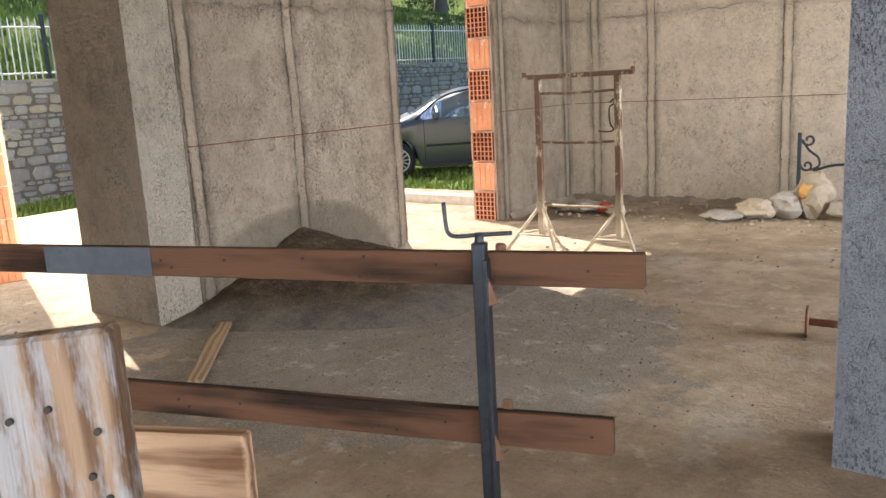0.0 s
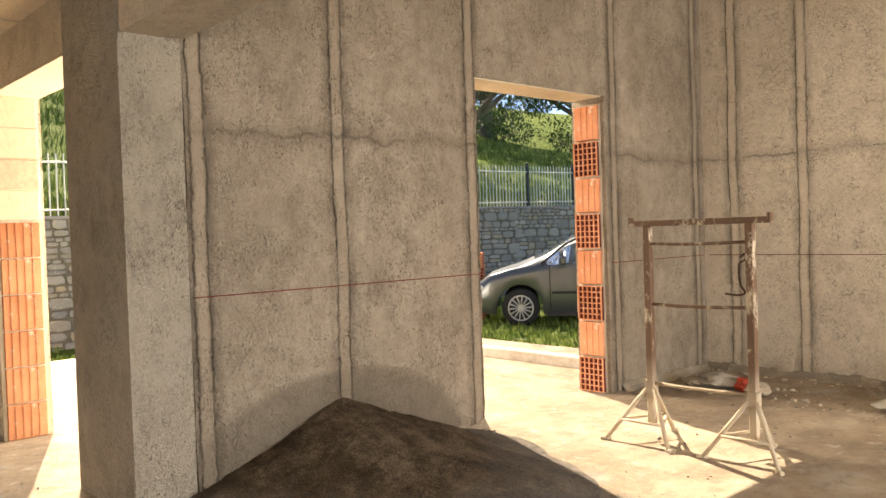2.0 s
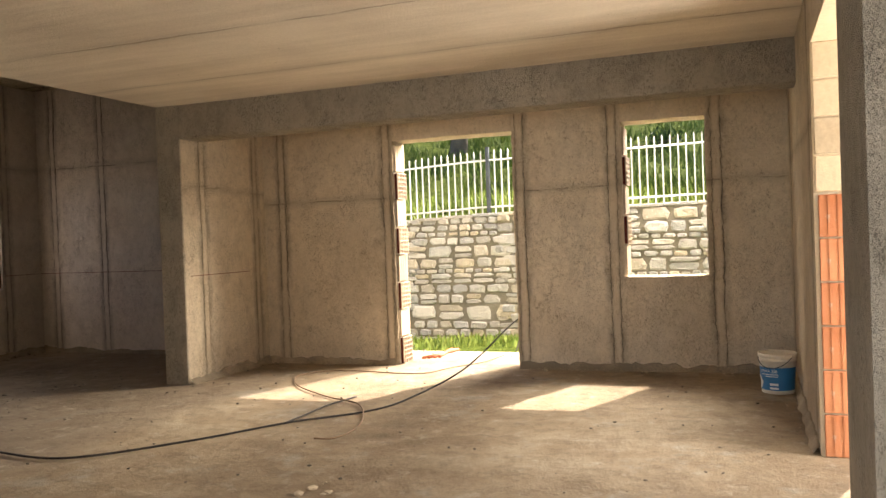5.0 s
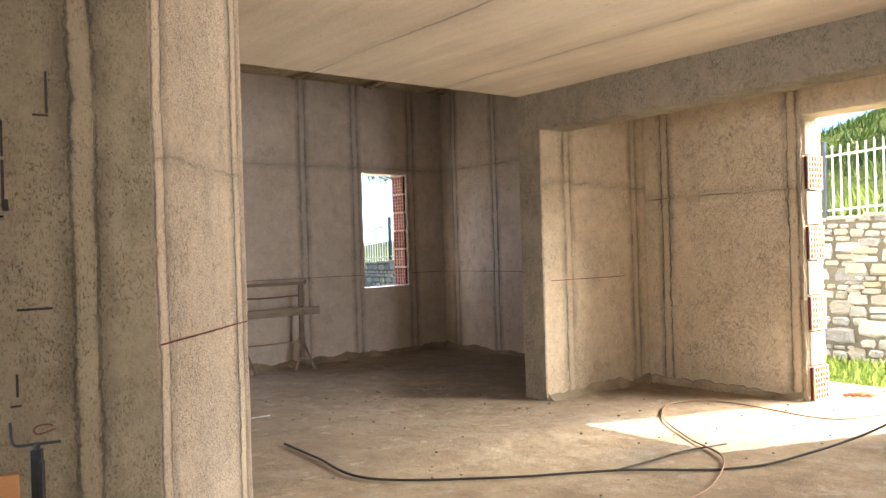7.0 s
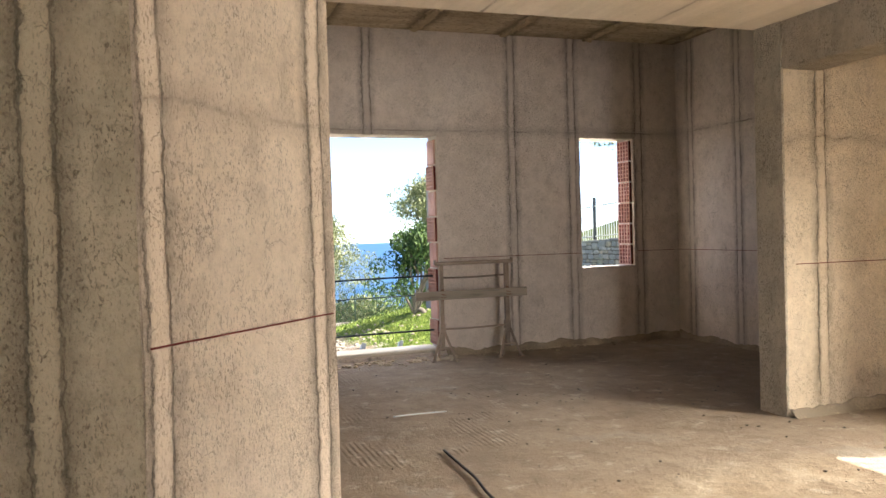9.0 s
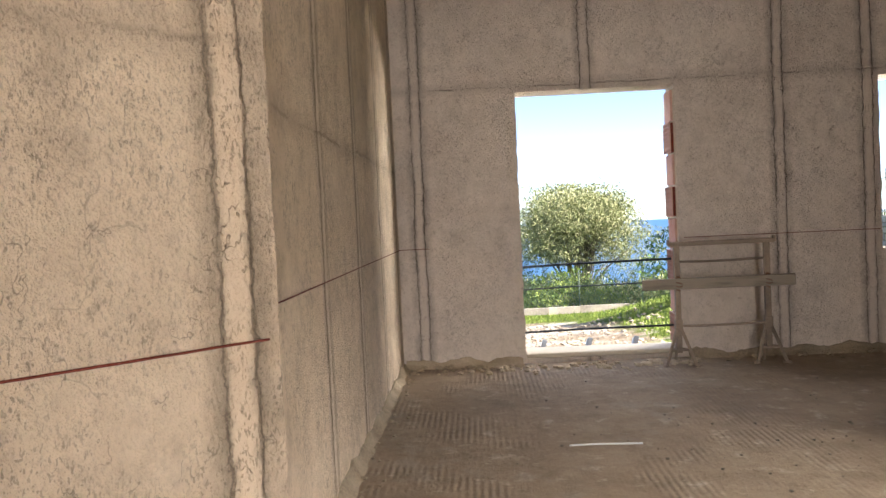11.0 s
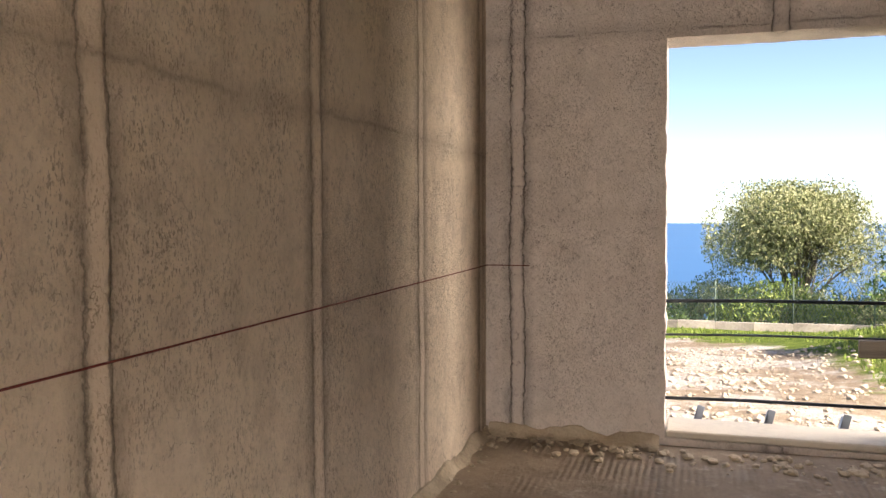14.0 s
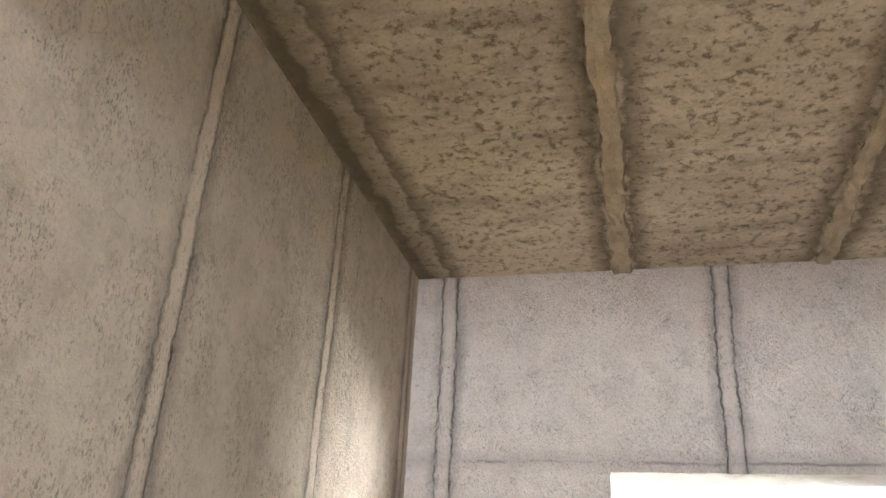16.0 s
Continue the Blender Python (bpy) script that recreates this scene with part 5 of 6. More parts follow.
# ---- bars across the sea door ----
bars = thing("guard_bars", (-3.87, SY - 0.11, 0.0), "three dark steel reinforcing bars across the sea door", "guard rail")
for z0, z1, r in ((0.79, 0.81, 0.011), (0.60, 0.62, 0.007), (0.24, 0.255, 0.010)):
    b = bmesh.new()
    add_path(b, [(0.66, 0, z0), (0.2, 0, (z0 + z1) / 2 + 0.003), (-0.66, 0, z1)], r, 6)
    part("bar", b, M_STEEL, bars)
for i, x in enumerate((-3.40, -3.80, -4.21)):
    br = thing("steel_bracket", (x, SY - 0.52, 0.0), "small galvanised angle bracket outside the sea door", "bracket", "brackets outside the sea door")
    b = bmesh.new()
    add_box(b, -0.022, 0.022, -0.004, 0.004, -0.5, 0.115, 0.001, m=Matrix.Rotation(radians(-14), 4, "Y"))
    part("plate", b, plain("galvanised", (0.30, 0.34, 0.40), 0.45, 0.5, 0.15, 10, 0.0), br)
    b = bmesh.new()
    add_box(b, 0.012, 0.020, -0.06, 0.004, -0.5, 0.09, 0.001, m=Matrix.Rotation(radians(-14), 4, "Y"))
    part("flange", b, MATS["galvanised"], br)

# ---- barrier at the start ----
U = Vector((1.19 - 0.57, 3.28 - 3.085, 0)).normalized()
ANG = math.degrees(math.atan2(U.y, U.x))


def board_part(name, length, tall, thick, mat, parent, z, x0=0.0, label=""):
    bm = bmesh.new()
    n = 14
    rings = []
    for i in range(n + 1):
        x = x0 + length * i / n
        w = noise.noise((x * 2, z * 9, 1)) * 0.003
        rings.append([bm.verts.new((x, p, z + q + w)) for p, q in ((-thick / 2, 0), (thick / 2, 0), (thick / 2, tall), (-thick / 2, tall))])
    for a, b in zip(rings[:-1], rings[1:]):
        for k in range(4):
            bm.faces.new((a[k], a[(k + 1) % 4], b[(k + 1) % 4], b[k]))
    bm.faces.new(rings[0][::-1])
    bm.faces.new(rings[-1])
    bmesh.ops.recalc_face_normals(bm, faces=bm.faces)
    es = [e for e in bm.edges if e.calc_face_angle(0) > 1.0]
    bmesh.ops.bevel(bm, geom=es, offset=0.0025, segments=1, affect="EDGES")
    return part(name, bm, mat, parent, label)


M_PAINT = plain("grey_smear", (0.085, 0.095, 0.11), 0.85, 0, 0.3, 8, 0.001)
M_NAIL = plain("nail", (0.04, 0.035, 0.03), 0.6, 0.5, 0.2, 20, 0)
bar1 = thing("guard_plank", (-0.35, 2.795, 0.0), "narrow brown weathered board held by a steel clamp", "plank", "planks of the guard rail", ANG)
board_part("board", 1.614, 0.064, 0.022, M_PLANK, bar1, 0.879)
part("smear", box_bm(0.27, 0.565, -0.0135, -0.0115, 0.8795, 0.9425), M_PAINT, bar1, "dried grey cement smear")
bar2 = thing("guard_plank", (-0.35, 2.795, 0.0), "narrow brown board with nails held by a steel clamp", "plank", "planks of the guard rail", ANG)
board_part("board", 1.555, 0.072, 0.022, M_PLANK, bar2, 0.556)
for o, zz in ((bar1, 0.88), (bar2, 0.56)):
    rn = random.Random(3)
    for k in range(12):
        x, z = rn.uniform(0.3, 1.52), zz + rn.uniform(0.008, 0.058)
        nb = bmesh.new()
        add_tube(nb, (x, -0.0135, z), (x, -0.010, z), 0.0035, 7)
        part("nail", nb, M_NAIL, o)


def clamp(name, place, turn, z_top, z_foot, label, foot_plates=(0.93, 0.62)):
    """A guard rail clamp: a channel post, with a cranked screw handle on its head, and lugs that hold the boards."""
    root = thing(name, place, label, "clamp", "", turn)
    pb = bmesh.new()
    add_box(pb, -0.013, 0.013, -0.013, 0.013, z_foot, z_top, 0.002)
    add_box(pb, 0.010, 0.018, -0.020, 0.006, z_foot, z_top - 0.03, 0.001)
    part("post", pb, M_STEEL, root)
    hb = bmesh.new()
    add_tube(hb, (0, 0, z_top - 0.01), (0, 0, z_top + 0.018), 0.009, 8)
    pts = [(0.062, 0.0, z_top + 0.018), (0.0, 0.0, z_top + 0.014), (-0.045, 0, z_top + 0.011), (-0.058, 0, z_top + 0.016), (-0.063, 0, z_top + 0.03), (-0.066, 0, z_top + 0.075)]
    add_path(hb, spline(pts, 4), 0.0042, 8)
    part("crank_handle", hb, M_STEEL, root)
    for z in foot_plates:
        lb = bmesh.new()
        add_box(lb, 0.022, 0.042, 0.030, 0.034, z - 0.02, z + 0.028, 0.004)
        add_tube(lb, (0.032, 0.028, z + 0.018), (0.032, 0.036, z + 0.018), 0.004, 8)
        part("lug", lb, M_RUST, root)
        gb = bmesh.new()
        v = [gb.verts.new(p) for p in ((0.012, -0.016, z - 0.01), (0.034, -0.016, z - 0.075), (0.012, -0.016, z - 0.085), (0.012, -0.010, z - 0.01), (0.034, -0.010, z - 0.075), (0.012, -0.010, z - 0.085))]
        for f in ((0, 1, 2), (5, 4, 3), (0, 3, 4, 1), (1, 4, 5, 2), (2, 5, 3, 0)):
            gb.faces.new([v[i] for i in f])
        part("gusset", gb, M_RUST, root)
    return root


clamp("rail_clamp", (0.915, 3.165, 0.0), ANG, 0.965, 0.0, "dark steel guard rail clamp with a cranked handle")
c2 = clamp("rail_clamp", (-1.35, 1.76, 0.0), 150, 0.775, 0.0, "dark steel guard rail clamp beside the stair boards", (0.5,))
sb = thing("form_board", (-1.30, 1.80, 0.0), "orange shuttering board on edge beside a clamp", "board", "", -12)
board_part("board", 1.1, 0.10, 0.025, wood_mat("orange_board", (0.38, 0.17, 0.07), (0.58, 0.30, 0.13)), sb, 0.63)
part("strut", box_bm(0.10, 0.14, -0.02, 0.02, -0.0, 0.63, 0.003), M_OLDWOOD, sb)
part("strut", box_bm(0.90, 0.94, -0.02, 0.02, -0.0, 0.63, 0.003), M_OLDWOOD, sb)
post = thing("timber_post", (1.092, 2.270, 0.0), "pale weathered upright board streaked with white paint", "post", "", 32)


def post_board():
    bm = bmesh.new()
    add_box(bm, -0.060, 0.060, -0.014, 0.014, 0.0, 1.072, 0.004)
    for v in bm.verts:
        if v.co.z > 1.0:
            v.co.z += v.co.x * 0.10 + noise.noise((v.co.x * 20, 0, 0)) * 0.004
            v.co.x *= 0.97
    for q in bm.verts:
        q.co = Vector((q.co.z, q.co.x, q.co.y))
    return bm


pbrd = part("board", post_board(), M_POST, post)
pbrd.matrix_basis = Matrix(((0, 1, 0, 0), (0, 0, 1, 0), (1, 0, 0, 0), (0, 0, 0, 1)))
for x, z in ((-0.035, 1.0), (0.0, 1.01), (0.04, 0.99), (0.03, 0.95), (0.042, 0.93), (0.05, 0.89)):
    nb = bmesh.new()
    add_tube(nb, (x, -0.018, z), (x, -0.012, z), 0.0032, 7)
    part("nail", nb, M_NAIL, post)
post2 = thing("timber_offcut", (1.00, 2.47, 0.0), "square board end with swirling brown grain", "board", "", 24)
m_g = wood_mat("swirl_board", (0.20, 0.10, 0.05), (0.50, 0.33, 0.20), 2.2)
ob2 = part("board", box_bm(-0.11, 0.055, -0.012, 0.012, 0.0, 0.885, 0.003), m_g, post2)
fb = thing("floor_board", (-1.24, 4.02, 0.0), "old narrow board lying on the dusty floor", "board", "", 133)
board_part("board", 0.92, 0.022, 0.075, M_OLDWOOD, fb, 0.02, -0.05)
lumps("rubble", 1, 0.05, lambda r: (-1.36, 3.98, 0.0), 31, "lump of mortar on the floor", M_CRUMB)

# ---- bucket ----
bk = thing("bucket", (-6.13, 4.36, 0.0), "blue and white plastic paint bucket with an open top", "bucket", "", 0)
M_PLASTIC = plain("white_plastic", (0.62, 0.56, 0.46), 0.5, 0, 0.2, 10, 0.001)
M_BLUEP = plain("blue_label", (0.025, 0.15, 0.33), 0.5, 0, 0.15, 10, 0.0)
M_WHITE = plain("white_print", (0.65, 0.66, 0.66), 0.5, 0, 0.1, 10, 0.0)


def ring_surface(bm, prof, n=40, a0=0.0, a1=math.tau, mat=0):
    closed = abs(a1 - a0 - math.tau) < 1e-6
    cols = []
    for i in range(n if closed else n + 1):
        a = a0 + (a1 - a0) * i / n
        cols.append([bm.verts.new((r * math.cos(a), r * math.sin(a), z)) for r, z in prof])
    for i in range(n):
        p, q = cols[i], cols[(i + 1) % len(cols)]
        for k in range(len(prof) - 1):
            f = bm.faces.new((p[k], q[k], q[k + 1], p[k + 1]))
            f.smooth, f.material_index = True, mat


bb = bmesh.new()
ring_surface(bb, [(0.0, 0.004), (0.122, 0.004), (0.126, 0.01), (0.143, 0.27), (0.150, 0.272), (0.150, 0.285), (0.145, 0.288), (0.146, 0.305), (0.153, 0.307), (0.153, 0.335), (0.148, 0.338), (0.145, 0.335), (0.138, 0.27), (0.122, 0.02), (0.0, 0.016)])
part("body", bb, M_PLASTIC, bk)
lb = bmesh.new()
ring_surface(lb, [(0.1285, 0.035), (0.1412, 0.225)], 40, radians(-175), radians(160))
part("label_band", lb, M_BLUEP, bk, "blue printed label")
stripe = bmesh.new()
ring_surface(stripe, [(0.1305, 0.045), (0.1315, 0.062)], 8, radians(-30), radians(0))
ring_surface(stripe, [(0.1325, 0.075), (0.1335, 0.095)], 8, radians(-30), radians(0))
ring_surface(stripe, [(0.1385, 0.165), (0.1388, 0.170)], 8, radians(-60), radians(0))
ring_surface(stripe, [(0.1372, 0.148), (0.1375, 0.153)], 8, radians(-45), radians(0))
part("print", stripe, M_WHITE, bk, "white printed bars")
chev = bmesh.new()
for z0, z1, s in ((0.045, 0.10, 1), (0.10, 0.15, -1)):
    q = [(-84, z0), (-70, z0), (-56, z1), (-70, z1)] if s > 0 else [(-70, z0), (-56, z0), (-70, z1), (-84, z1)]
    vs = [chev.verts.new(((0.130 + z * 0.066 + 0.0015) * math.cos(radians(an)), (0.130 + z * 0.066 + 0.0015) * math.sin(radians(an)), z)) for an, z in q]
    chev.faces.new(vs)
part("print", chev, M_WHITE, bk, "white chevron")
hd = bmesh.new()
add_path(hd, spline([(0.152 * math.cos(a), 0.152 * math.sin(a), 0.32 - 0.10 * math.sin((a + 1.7) / 2.6 * math.pi)) for a in [-1.7 + 2.6 * i / 6 for i in range(7)]], 4), 0.003, 5)
part("handle", hd, M_STEEL, bk)


def text(name, body, size, parent, m, mat, depth=0.0006):
    cu = bpy.data.curves.new(name, "FONT")
    cu.body, cu.size, cu.extrude = body, size, depth
    cu.align_x = "CENTER"
    tmp = bpy.data.objects.new(name, cu)
    scene.collection.objects.link(tmp)
    dg = bpy.context.evaluated_depsgraph_get()
    me = bpy.data.meshes.new_from_object(tmp.evaluated_get(dg))
    bpy.data.objects.remove(tmp)
    me.materials.clear()
    me.materials.append(mat)
    return share(name, me, parent, m)


bk.scale = (0.9, 0.9, 0.9)

text("print", "MAX 250", 0.034, bk, Matrix.Rotation(radians(-28), 4, "Z") @ pose(0.1445, 0, 0.185, 86, 0, 90), M_WHITE)


# ---- cables ----
def cable(name, pts, r, mat, label, steps=10):
    bm = bmesh.new()
    add_path(bm, spline(pts, steps), r, 6)
    tagged(part(name, bm, mat), label, "cable")


cable("cable", [(-3.33, -0.78, 0.012), (-3.31, -0.3, 0.012), (-3.30, 0.31, 0.012), (-3.83, 0.80, 0.012), (-4.42, 1.16, 0.012), (-4.86, 1.55, 0.012), (-5.30, 1.71, 0.03), (-6.07, 1.90, 0.14), (-6.90, 2.08, 0.42), (-7.35, 2.06, 0.40), (-7.75, 1.9, 0.12), (-8.0, 1.8, 0.0)], 0.0075, M_CABLE, "long black cable trailing over the floor and out of the door")
cable("cable", [(-4.06, 1.57, 0.012), (-4.09, 1.69, 0.012), (-4.30, 1.72, 0.012), (-4.63, 1.63, 0.012), (-5.05, 1.39, 0.02), (-5.30, 0.99, 0.012), (-5.69, 0.49, 0.012), (-6.10, 0.22, 0.012), (-6.40, 0.28, 0.012), (-6.50, 0.60, 0.012), (-6.44, 1.29, 0.012), (-6.80, 1.49, 0.012), (-7.2, 1.7, 0.012), (-7.8, 1.75, 0.0)], 0.0065, plain("brown_hose", (0.20, 0.13, 0.08), 0.6, 0, 0.2, 10, 0), "loop of thin brown hose on the floor")
cable("cable", [(-4.38, 1.16, 0.018), (-4.7, 1.15, 0.012), (-5.0, 1.15, 0.012), (-5.35, 1.22, 0.012)], 0.006, M_CABLE, "short dark offcut of cable on the floor")
cable("wire", [(-3.30, -1.74, 0.008), (-3.45, -1.75, 0.008), (-3.68, -1.73, 0.010)], 0.005, M_WHITE, "thin pale metal rod on the floor")
for i in range(4):
    tb = bmesh.new()
    y = 0.98 + 0.05 * i
    add_tube(tb, (-7.35 - 0.03 * i, y, 0.012), (-8.0, y + 0.16 - 0.08 * i, 0.012), 0.016, 8)
    tagged(part("plastic_pipe", tb, plain("orange_conduit", (0.48, 0.14, 0.07), 0.5, 0, 0.2, 10, 0)), "orange plastic conduit lying outside the door", "pipe", "conduits outside the door")

# ---- marks and chases on the shaded wall ----
for i, (x, z, w, h) in enumerate(((-1.47, 1.74, 0.006, 0.13), (-1.452, 1.73, 0.045, 0.006), (-1.342, 1.60, 0.007, 0.11), (-1.342, 1.44, 0.008, 0.15), (-1.348, 1.435, 0.016, 0.035), (-1.325, 1.415, 0.035, 0.007), (-1.42, 1.13, 0.10, 0.007), (-1.365, 0.87, 0.007, 0.07), (-1.36, 0.84, 0.03, 0.006))):
    structure(part("trim_mark", box_bm(x - w / 2, x + w / 2, 1.421, 1.4275, z, z + h, 0.001), M_NAIL), "dark slot cut in the render")
ey = thing("wire_hook", (-1.43, 1.44, 0.77), "bent wire hook in the render", "hook")
eb = bmesh.new()
add_path(eb, spline([(-0.03, -0.012, 0.0), (-0.01, 0.02, 0.012), (0.02, 0.03, 0.014), (0.032, 0.03, 0.0), (0.02, 0.03, -0.012), (-0.01, 0.02, -0.01), (-0.035, 0.0, -0.008)], 4), 0.003, 5)
part("wire", eb, M_RUST, ey)

# ---- north side: litter, bracket, roller ----
M_SACK = plain("paper_sack", (0.34, 0.28, 0.20), 0.9, 0, 0.3, 9, 0.01)
M_SACK2 = plain("white_sack", (0.33, 0.30, 0.25), 0.8, 0, 0.2, 9, 0.006)
M_RED = plain("red_plastic", (0.45, 0.06, 0.03), 0.6, 0, 0.2, 9, 0.002)
M_ORANGE = plain("ochre_print", (0.60, 0.33, 0.10), 0.8, 0, 0.2, 9, 0.002)


def crumpled(name, place, size, seed, mat, label, cat="litter", turn=0, sub=3):
    rnd = random.Random(seed)
    bm = bmesh.new()
    bmesh.ops.create_icosphere(bm, subdivisions=sub, radius=1.0)
    for v in bm.verts:
        n1 = noise.noise(v.co * 1.6 + Vector((seed, 0, 0)))
        n2 = abs(noise.noise(v.co * 4.0 + Vector((0, seed, 0))))
        v.co *= 0.85 + 0.35 * n1 + 0.28 * n2
        v.co = Vector((v.co.x * size[0] / 2, v.co.y * size[1] / 2, max(-0.95, v.co.z) * size[2] / 2 + size[2] * 0.475))
    ob = part(name, bm, mat)
    ob.location = place
    ob.rotation_euler.z = radians(turn)
    return tagged(ob, label, cat)


crumpled("litter_bag", (-1.72, 8.80, 0), (0.40, 0.25, 0.12), 1, M_SACK2, "crumpled pale plastic bag among rubbish by the wall")
crumpled("litter_bag", (-1.50, 8.76, 0), (0.16, 0.14, 0.12), 2, M_RED, "crumpled red plastic wrapper among rubbish")
crumpled("litter_bag", (-1.38, 8.72, 0), (0.22, 0.18, 0.10), 3, M_SACK, "crumpled beige paper among rubbish by the wall")
crumpled("litter_bag", (-1.90, 8.78, 0), (0.20, 0.2, 0.07), 4, M_SACK, "crumpled brown paper among rubbish by the wall")
crumpled("litter_bag", (-0.42, 8.72, 0), (0.34, 0.22, 0.10), 5, M_SACK2, "flattened white plastic sack on the floor")
crumpled("litter_bag", (-0.20, 8.88, 0), (0.36, 0.24, 0.18), 6, M_SACK, "crumpled brown paper sack on the floor")
crumpled("cement_sack", (0.02, 8.98, 0), (0.28, 0.22, 0.24), 7, M_SACK2, "half-empty printed cement sack standing by the wall", "sack")
crumpled("cement_sack", (0.22, 9.05, 0), (0.34, 0.26, 0.40), 8, M_SACK, "tall dented brown paper sack standing by the wall", "sack")
lab = crumpled("sack_print", (0.20, 8.955, 0.17), (0.16, 0.06, 0.14), 9, M_ORANGE, "torn orange paper wrapper on a sack", sub=2)
crumpled("cement_sack", (0.55, 9.0, 0), (0.40, 0.28, 0.20), 10, M_SACK2, "crumpled pale sack on the floor by the wall", "sack")
crumpled("cement_sack", (0.85, 9.05, 0), (0.34, 0.28, 0.24), 11, M_SACK, "crumpled brown sack on the floor by the wall", "sack")
lumps("rubble", 200, 0.02, lambda r: (r.gauss(-0.1, 0.6), r.uniform(8.4, 9.4), 0.0), 41, "crumbs of mortar among the rubbish", M_CRUMB)
lumps("rubble", 60, 0.03, lambda r: (r.gauss(-1.6, 0.35), r.uniform(8.55, 9.0), 0.0), 42, "crumbs of mortar among the rubbish", M_CRUMB)

wb = thing("iron_bracket", (0.03, 9.36, 0.0), "black wrought iron scroll bracket leaning on the wall", "bracket")
ib = box_bm(-0.016, 0.016, -0.01, 0.01, 0.0, 0.68, 0.003)
part("upright", ib, M_STEEL, wb)
sc = bmesh.new()


def scroll(cx, cz, r0, turns, start, flip=1):
    return [(cx + flip * r0 * (1 - 0.75 * i / 24) * math.cos(start + turns * math.tau * i / 24), 0, cz + r0 * (1 - 0.75 * i / 24) * math.sin(start + turns * math.tau * i / 24)) for i in range(25)]


add_path(sc, scroll(0.075, 0.62, 0.055, 1.1, math.pi), 0.010, 6)
add_path(sc, scroll(0.065, 0.40, 0.05, 1.1, math.pi), 0.010, 6)
add_path(sc, spline([(0.02, 0, 0.62), (0.08, 0, 0.53), (0.15, 0, 0.47), (0.16, 0, 0.40), (0.09, 0, 0.36)], 6), 0.010, 6)
part("scroll", sc, M_STEEL, wb)
ar = bmesh.new()
add_path(ar, spline([(0.12, -0.02, 0.36), (0.30, -0.03, 0.41), (0.50, -0.05, 0.40), (0.68, -0.06, 0.31), (0.85, -0.08, 0.14), (0.92, -0.08, 0.02)], 6), 0.012, 6)
part("arm", ar, M_STEEL, wb)

rl = thing("flanged_rod", (0.90, 5.86, 0.075), "rusty steel pipe with a round flange on the floor", "pipe", "", 8)
fl = bmesh.new()
add_tube(fl, (-0.006, 0, 0), (0.006, 0, 0), 0.075, 24)
part("flange", fl, M_RUST, rl)
rp = bmesh.new()
add_tube(rp, (0.006, 0, 0.0), (0.55, 0.0, -0.02), 0.018, 12)
part("pipe", rp, M_RUST, rl)

# ---- outside: bricks, car, gate pillar ----
pile = thing("brick_stack", (0, 0, 0), "stack of orange hollow bricks by the stone wall", "bricks")
PX, PY = -9.15, 13.35
pile.location = (PX, PY, height(PX, PY) - 0.05)
pile.rotation_euler.z = radians(42)
bmk = core_mesh(0.25, 0.23, 0.12, 4, 4)
meb = bpy.data.meshes.new("brick")
bmk.to_mesh(meb)
bmk.free()
meb.materials.append(M_BRICK)
meb.materials.append(M_CELLSHADE)
bm2 = brick_mesh(0.25, 0.24, 0.25)
meb2 = bpy.data.meshes.new("brick")
bm2.to_mesh(meb2)
bm2.free()
meb2.materials.append(M_BRICK)
rp = random.Random(2)
for k in range(5):
    for i in range(4 - (1 if k == 4 else 0)):
        for j in range(3):
            if k >= 3 and rp.random() < 0.2:
                continue
            m = Matrix.Translation((j * 0.26 - 0.4 + rp.uniform(-.01, .01), i * 0.27 - 0.5 + rp.uniform(-.01, .01), k * 0.245)) @ Matrix.Rotation(radians(-90), 4, "Z")
            share("brick", meb2 if rp.random() < 0.75 else meb, pile, m)

# ---- the parked car ----
M_CAR = plain("grey_car_paint", (0.115, 0.125, 0.13), 0.28, 0.55, 0.08, 3, 0.0, 0.5)
M_TYRE = plain("tyre_rubber", (0.02, 0.02, 0.02), 0.85, 0, 0.2, 10, 0.001)
M_RIM = plain("silver_hubcap", (0.50, 0.50, 0.50), 0.4, 0.4, 0.1, 10, 0)
M_TRIM = plain("black_plastic", (0.03, 0.03, 0.032), 0.6, 0, 0.2, 10, 0)
M_LAMP = plain("headlamp", (0.6, 0.62, 0.62), 0.15, 0.1, 0.1, 10, 0)
M_SEAT = plain("car_seat_fabric", (0.10, 0.10, 0.11), 0.9, 0, 0.2, 10, 0)
gm = Nodes("car_glass")
gm.put(gm.b.inputs["Transmission Weight"], 0.85)
M_GLASS = gm.done((0.75, 0.82, 0.84), 0.03, 0, 0.5)

car = thing("car", (0, 0, 0), "grey compact family car parked on the grass", "car")
CX0, CY0 = -7.86, 13.42
car.location = (CX0, CY0, height(CX0, CY0) - 0.02)
car.rotation_euler.z = math.atan2(0.66, 0.75)


